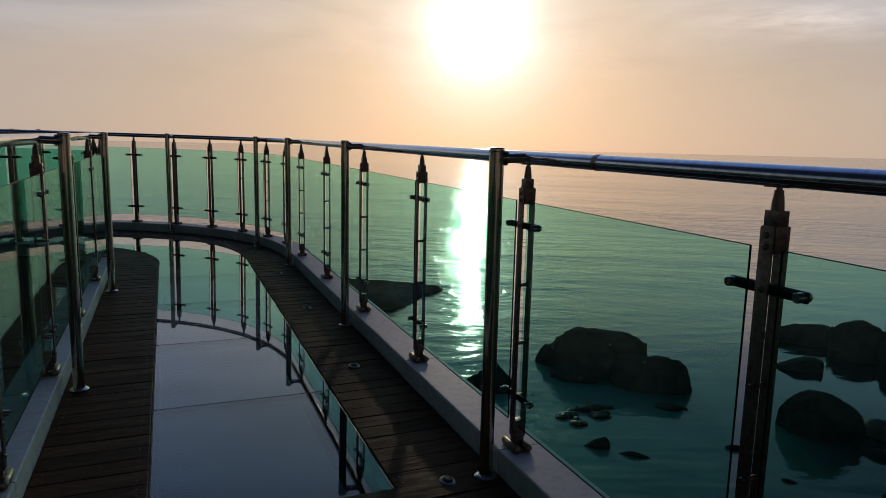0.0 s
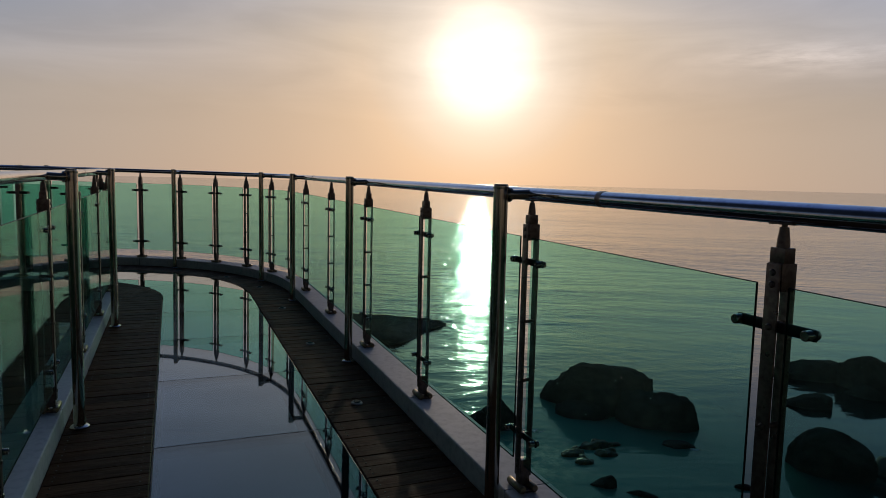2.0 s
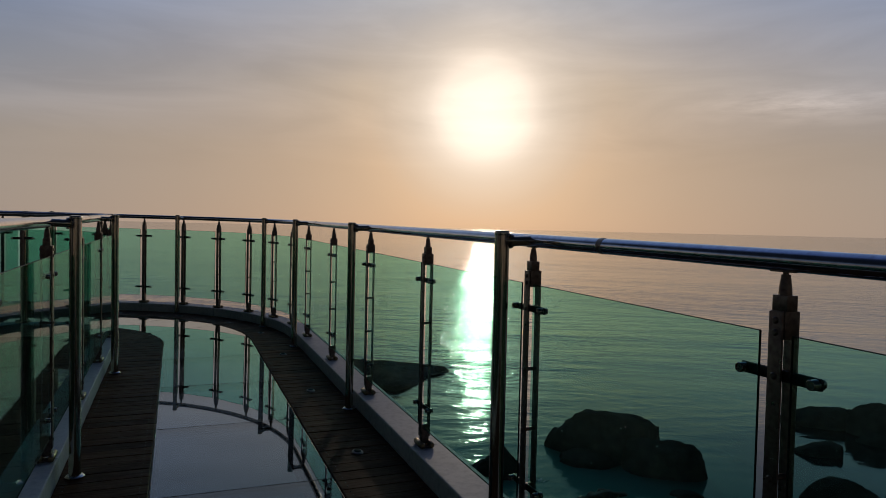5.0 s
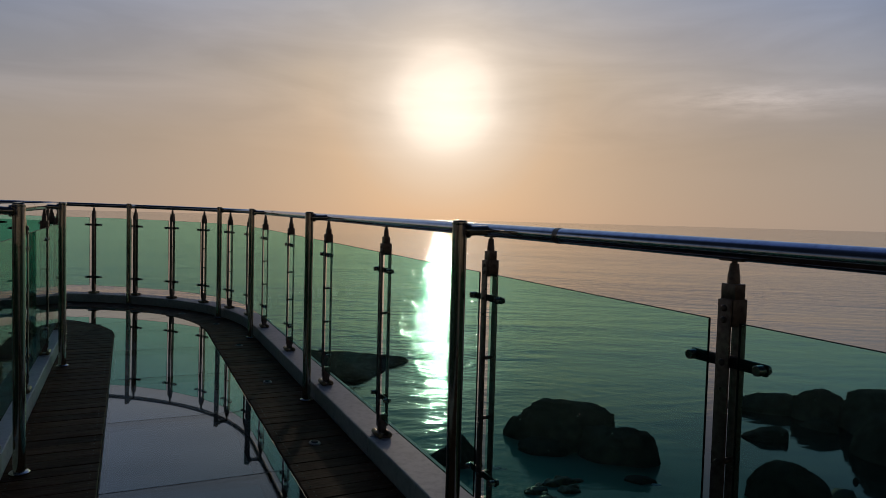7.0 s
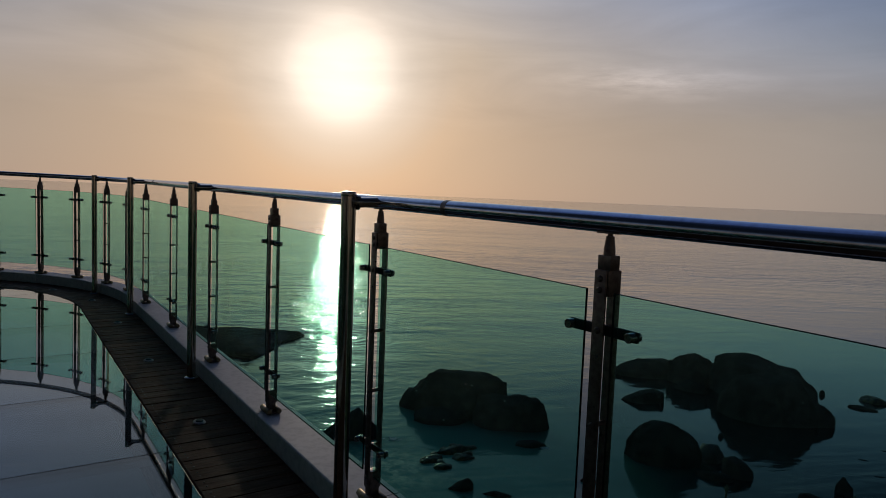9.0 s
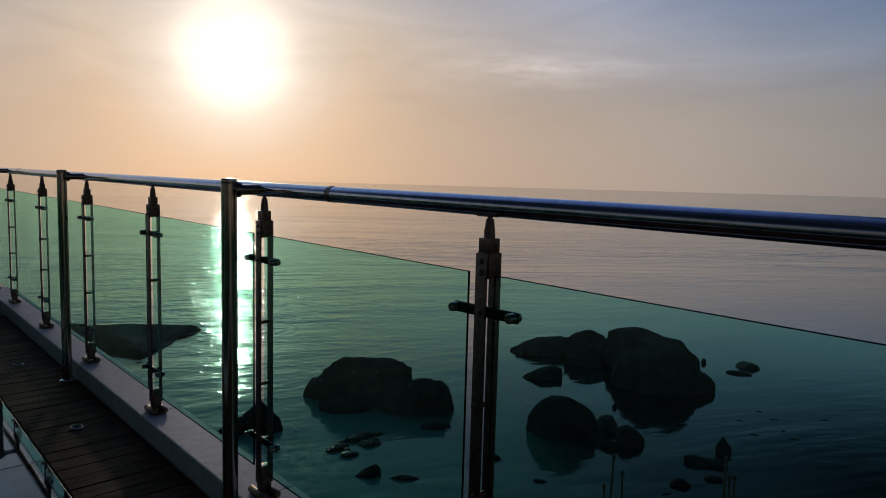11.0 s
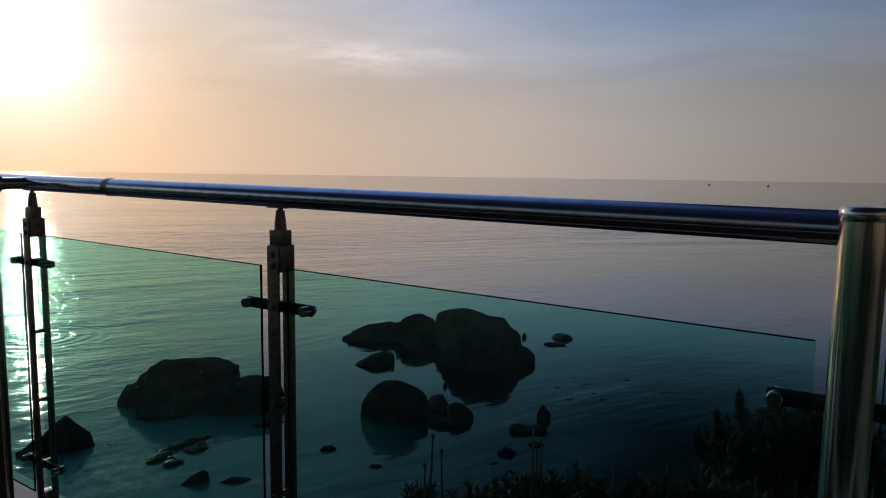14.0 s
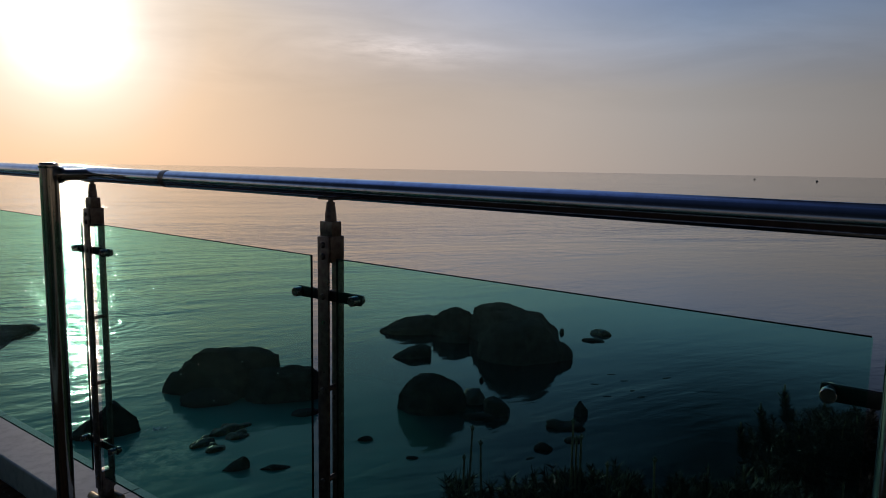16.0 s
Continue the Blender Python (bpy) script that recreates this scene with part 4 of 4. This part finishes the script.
# ---- pines on the slope beside the walkway ----
def pine(bx, by, base_z, top_z, spread, tufts, seed, label, candle_len=0.22, candle_share=0.16, needle_len=0.085, leaders=(), peaks=(), spray=0.0):
    """A small pine: tapered trunk, limbs with side twigs, needles thick round every twig, pale upright candles."""
    rnd = random.Random(seed)
    tree = new("pine_tree")
    tagged(tree, label, "pine tree", group="pines on the slope")
    base, top = Vector((bx, by, base_z - 0.3)), Vector((bx, by, top_z - 0.12))
    high = top.z - base.z
    bm = bmesh.new()
    pts = [base.lerp(top, k / 6) + Vector((rnd.uniform(-1, 1), rnd.uniform(-1, 1), 0)) * 0.05 * (0 < k < 6) for k in range(7)]
    tube(bm, pts, [0.02 + 0.02 * high * (1 - k / 6) for k in range(7)], 9)
    part("trunk", finish(bm, 60), BARK, tree)
    limbs, needles, candles = bmesh.new(), bmesh.new(), bmesh.new()
    count = max(6, tufts // 7)
    for k in range(count):
        a, r = k * 2.4 + rnd.uniform(-0.3, 0.3), math.sqrt((k + 0.5) / count)
        end = Vector((bx + math.cos(a) * r * spread, by + math.sin(a) * r * spread, top_z - r * r * 0.6 * spread - rnd.uniform(0, 0.16) * spread))
        root = Vector((bx, by, max(pts[1].z, end.z - (0.25 + 0.5 * r) * spread)))
        bend = root.lerp(end, 0.55) + Vector((0, 0, -0.1 * spread))
        tube(limbs, [root, bend, end], [0.018, 0.012, 0.006], 5)
        for c in range(7):
            f = 1 - 0.62 * (c / 7) * rnd.uniform(0.7, 1.1)
            at_limb = bend.lerp(end, (f - 0.55) / 0.45) if f > 0.55 else root.lerp(bend, f / 0.55)
            tip = at_limb + Vector((rnd.gauss(0, 0.12), rnd.gauss(0, 0.12), abs(rnd.gauss(0.08, 0.06)))) * (0.5 + 0.6 * spread) * (c > 0)
            if c:
                tube(limbs, [at_limb, tip], [0.006, 0.003], 4)
            way = Vector((math.cos(a) * r * 0.4 + rnd.uniform(-0.25, 0.25), math.sin(a) * r * 0.4 + rnd.uniform(-0.25, 0.25), 1)).normalized()
            back = (tip - at_limb).normalized() if c else (end - bend).normalized()
            for _ in range(130):
                g = rnd.random()
                p = tip - back * g * 0.2 if g < 0.65 else tip + way * (g - 0.65) * 0.25
                d = (Vector((rnd.gauss(0, 1), rnd.gauss(0, 1), rnd.gauss(0, 1))).normalized() + way * 0.75).normalized()
                ln = needle_len * rnd.uniform(0.7, 1.25)
                sd = d.cross(Vector((rnd.uniform(-1, 1), rnd.uniform(-1, 1), rnd.uniform(-1, 1)))).normalized() * 0.0036
                needles.faces.new([needles.verts.new(v) for v in (p - sd, p + sd, p + d * ln)])
            if rnd.random() < candle_share:
                for e in range(rnd.choice((1, 1, 2, 3))):
                    w2 = (Vector((0, 0, 1)) + way * 0.3 + Vector((rnd.uniform(-1, 1), rnd.uniform(-1, 1), 0)) * (0.16 if e else 0.05)).normalized()
                    ln = candle_len * rnd.uniform(0.3, 1.0) * (0.6 if e else 1)
                    tube(candles, [tip, tip + w2 * ln * 0.5, tip + w2 * ln * 0.95, tip + w2 * ln], [0.006, 0.0065, 0.006, 0.003], 6)
            if rnd.random() < spray:
                # fan of long needles arching outward, coloured pale to imitate light on them
                for _ in range(14):
                    out_way = Vector((rnd.gauss(0, 1), rnd.gauss(0, 1), 0)).normalized()
                    ln, w = rnd.uniform(0.06, 0.14), rnd.uniform(0.0024, 0.0042)
                    sd = out_way.cross(Vector((0, 0, 1))) * w
                    mid = tip + Vector((0, 0, ln * 0.6)) + out_way * ln * 0.18
                    end_p = tip + Vector((0, 0, ln * rnd.uniform(0.85, 1.0))) + out_way * ln * rnd.uniform(0.35, 0.7)
                    a0, a1, b0, b1, e0 = (candles.verts.new(v) for v in (tip - sd, tip + sd, mid - sd, mid + sd, end_p))
                    candles.faces.new((a0, a1, b1, b0))
                    candles.faces.new((b0, b1, e0))
    # upright tips clothed in needles that stand out of the crown
    for px, py, pz in peaks:
        tip = Vector((px, py, pz))
        foot = tip + Vector((rnd.uniform(-0.05, 0.05), rnd.uniform(-0.05, 0.05), -0.22))
        tube(limbs, [foot, foot.lerp(tip, 0.6), tip], [0.012, 0.008, 0.004], 5)
        for _ in range(700):
            g = rnd.random() ** 0.8
            p = tip.lerp(foot, g)
            d = (Vector((rnd.gauss(0, 1), rnd.gauss(0, 1), 0)).normalized() * (0.5 + 0.8 * g) + Vector((rnd.gauss(0, 0.3), rnd.gauss(0, 0.3), 0.9))).normalized()
            sd = d.cross(Vector((rnd.uniform(-1, 1), rnd.uniform(-1, 1), rnd.uniform(-1, 1)))).normalized() * 0.0036
            needles.faces.new([needles.verts.new(v) for v in (p - sd, p + sd, p + d * needle_len * rnd.uniform(0.5, 1.3) * (0.7 + 0.5 * g))])
        tube(candles, [tip, tip + Vector((0, 0, 0.05))], [0.007, 0.004], 6)
        for e in range(3):
            a = e * 2.1 + px
            q0 = tip - Vector((0, 0, 0.06))
            tube(candles, [q0, q0 + Vector((math.cos(a) * 0.04, math.sin(a) * 0.04, 0.05))], [0.005, 0.003], 5)
    # stout leading shoots with a crown of buds at the tip
    for lx, ly, lz, foot_z, lean in leaders:
        tip, foot = Vector((lx, ly, lz)), Vector((lx - 0.02 - lean, ly - 0.03 + lean * 0.5, foot_z))
        tube(candles, [foot, foot.lerp(tip, 0.35) + Vector((-lean * 0.25, 0, 0)), foot.lerp(tip, 0.75), tip], [0.0065, 0.006, 0.0055, 0.005], 8)
        for e in range(4):
            a = e * 1.57 + lx * 9
            tube(candles, [tip - Vector((0, 0, 0.012)), tip + Vector((math.cos(a) * 0.012, math.sin(a) * 0.012, 0.01))], [0.005, 0.003], 6)
        tube(candles, [tip, tip + Vector((0, 0, 0.022))], [0.005, 0.003], 6)
        for _ in range(int(90 * (lz - foot_z) / 0.3)):
            p = foot.lerp(tip, rnd.uniform(0.02, 0.8))
            d = (Vector((rnd.gauss(0, 1), rnd.gauss(0, 1), 0)).normalized() + Vector((0, 0, 1.8))).normalized()
            sd = d.cross(Vector((rnd.uniform(-1, 1), rnd.uniform(-1, 1), 0.1))).normalized() * 0.002
            candles.faces.new([candles.verts.new(v) for v in (p - sd, p + sd, p + d * rnd.uniform(0.012, 0.028))])
    for nm, b, mt, lb in (("limbs", limbs, BARK, "thin rough limbs"), ("needles", needles, NEEDLE, "dark green needles"), ("new_shoots", candles, CANDLE, "pale upright new shoots")):
        ob = part(nm, b, mt, tree, lb)
        ob["kind"] = "stuff"
    return tree


LOW_PINE = "low dark pine with pale upright shoots on the slope"
pine(4.98, 2.62, -4.2, -0.50, 0.70, 600, 3, "dense dark pine crown rising beside the railing", 0.10, 0.3, 0.06, peaks=((4.357, 2.72, -0.237), (4.275, 2.83, -0.388), (4.205, 2.92, -0.547)))
pine(2.43, 2.45, -4.0, -0.44, 0.12, 60, 5, LOW_PINE, 0.1, 0.2, 0.06, spray=0.6, leaders=((2.394, 2.454, -0.045, -0.5, 0.0), (2.409, 2.44, -0.135, -0.5, 0.0), (2.427, 2.427, -0.125, -0.5, 0.0)))
pine(1.97, 2.76, -4.0, -0.58, 0.10, 50, 6, LOW_PINE, 0.1, 0.2, 0.06, spray=0.6, leaders=((1.97, 2.742, -0.12, -0.6, 0.01), (2.006, 2.714, -0.195, -0.6, -0.01), (1.936, 2.761, -0.28, -0.6, 0.0)))
pine(2.62, 2.26, -4.0, -0.60, 0.12, 60, 14, LOW_PINE, 0.1, 0.2, 0.06, spray=0.6, leaders=((2.695, 2.188, -0.195, -0.55, 0.0), (2.531, 2.34, -0.255, -0.55, 0.0)))
pine(2.62, 3.12, -4.2, -0.83, 0.20, 100, 7, LOW_PINE, 0.13, 0.4, 0.055, spray=0.5)
pine(3.05, 2.80, -4.2, -0.73, 0.22, 120, 8, LOW_PINE, 0.13, 0.4, 0.055, spray=0.5)
pine(3.42, 2.58, -4.2, -0.74, 0.24, 130, 11, LOW_PINE, 0.13, 0.4, 0.055, spray=0.5)
pine(3.80, 2.40, -4.2, -0.73, 0.28, 150, 12, LOW_PINE, 0.13, 0.4, 0.055, spray=0.5)
pine(3.10, 3.30, -4.2, -1.03, 0.36, 160, 13, LOW_PINE, 0.13, 0.4, 0.055, spray=0.5)
pine(5.25, 1.75, -3.6, 1.12, 0.62, 260, 9, "taller dark pine with its top at handrail height", 0.1)
pine(4.3, 1.7, -3.6, -0.55, 0.6, 300, 10, LOW_PINE, 0.14, 0.3, spray=0.3)


# ---- far boats ----
def boat(x, y, length, label):
    b = new("fishing_boat")
    tagged(b, label, "boat", group="far boats")
    bm = bmesh.new()
    lo = [(-0.42, -0.1), (-0.42, 0.1), (0.3, 0.12), (0.46, 0), (0.3, -0.12)]
    hi = [(-0.5, -0.14), (-0.5, 0.14), (0.34, 0.16), (0.56, 0), (0.34, -0.16)]
    a = [bm.verts.new((p[0] * length, p[1] * length, -0.3)) for p in lo]
    c = [bm.verts.new((p[0] * length, p[1] * length, 0.16 * length + (0.08 * length if p[0] > 0.5 else 0))) for p in hi]
    for i in range(5):
        bm.faces.new((a[i], a[(i + 1) % 5], c[(i + 1) % 5], c[i]))
    bm.faces.new(a[::-1]), bm.faces.new(c)
    part("hull", finish(bm), HULL, b)
    bm = bmesh.new()
    box(bm, -0.3 * length, 0.0, -0.08 * length, 0.08 * length, 0.15 * length, 0.34 * length, 0.02 * length)
    part("cabin", finish(bm), HULL, b)
    bm = bmesh.new()
    lathe(bm, [(0.012 * length, 0.3 * length), (0.006 * length, 0.6 * length)], 8, Matrix.Translation((-0.1 * length, 0, 0)))
    part("mast", finish(bm), HULL, b)
    b.matrix_basis = pose(x, y, SEA_Z, 0, 0, 20)


boat(968, 784, 6, "small dark fishing boat far out on the sea")
boat(934, 648, 7, "dark fishing boat far out on the sea")

# ---- floor studs ----
proto_stud = None
stud_q = [0.5 + 1.306 * k for k in range(5)] + [6.93 + 0.9 * k for k in range(9)]
for q in stud_q:
    m = stand(q, 1.012 if q < SC else 0.99)
    if proto_stud is None:
        proto_stud = new("floor_stud")
        bm = bmesh.new()
        lathe(bm, [(0.042, 0.0), (0.042, 0.002), (0.037, 0.006), (0.028, 0.008)], 28, Matrix.Diagonal((1.0, 0.72, 1, 1)))
        part("metal_ring", finish(bm, 40), DARK_STEEL, proto_stud)
        bm = bmesh.new()
        lathe(bm, [(0.027, 0.007), (0.023, 0.011), (0.012, 0.013), (0.002, 0.0132)], 24, Matrix.Diagonal((1.0, 0.72, 1, 1)))
        part("lens", finish(bm, 50), GLASS_EDGE, proto_stud, "dark domed lens")
        tagged(proto_stud, "oval metal floor stud light set in the timber deck", "floor light", group="floor studs")
        proto_stud.matrix_basis = m
    else:
        copy_thing(proto_stud, m)

# ---- timber decking, plank by plank ----
PITCH = 0.105


def deck(name, label, w0, w1, q0, q1):
    top = new(name)
    tagged(top, label, "decking", kind="structure")
    shared = None
    screws = bmesh.new()
    scale_q = R_REF / ((w0 + w1) / 2 - WC)
    q = q0
    while q < q1 - 0.01:
        bend = SC - 0.01 < q < HALF
        step = PITCH * (scale_q if bend else 1)
        if not bend and q < SC:
            step = min(step, max(SC - q, 0.02))
        if q + step <= SC or q >= HALF:
            full = abs(step - PITCH) < 1e-6
            if full and shared:
                me = shared
            else:
                bm = bmesh.new()
                hw, hl = (w1 - w0) / 2, step / 2 - 0.0013
                prism(bm, [(-hl, -hw), (hl, -hw), (hl, hw), (-hl, hw)], -0.028, 0.0, 0.003, flat=True)
                me = mesh_of("plank", finish(bm), WOOD)
                if full:
                    shared = me
            ob = new("plank", me)
            ob.matrix_basis = stand(q + step / 2, (w0 + w1) / 2, random.uniform(-0.0012, 0.0012))
        else:
            bm = bmesh.new()
            strip(bm, q + 0.002, q + step - 0.002, w0, w1, -0.028, random.uniform(-0.001, 0.001), step=1.0, chamfer=0.003)
            ob = new("plank", mesh_of("plank", finish(bm), WOOD))
        ob.parent = top
        for w in (w0 + 0.035, w1 - 0.035):
            for f in (0.3, 0.7):
                lathe(screws, [(0.0032, -0.001), (0.0032, 0.0008), (0.0022, 0.0014)], 8, Matrix.Translation(at(q + step * f, w, 0)))
        q += step
    sc = part("screw_heads", finish(screws), DARK_STEEL, top, "tiny dull screw heads")
    sc["kind"] = "stuff"
    return top


DECK_LABEL = "dark stained timber planks laid across the walkway"
deck("outer_deck", DECK_LABEL + " on its outer side", 0.822, 1.210, FLOOR_Q0, Q_END)
deck("inner_deck", DECK_LABEL + " on its inner side", -0.370, 0.013, FLOOR_Q0, Q_END)
deck("entrance_deck", DECK_LABEL + " before the glass floor", -0.370, 1.210, FLOOR_Q0 - 0.105 * 40, FLOOR_Q0)
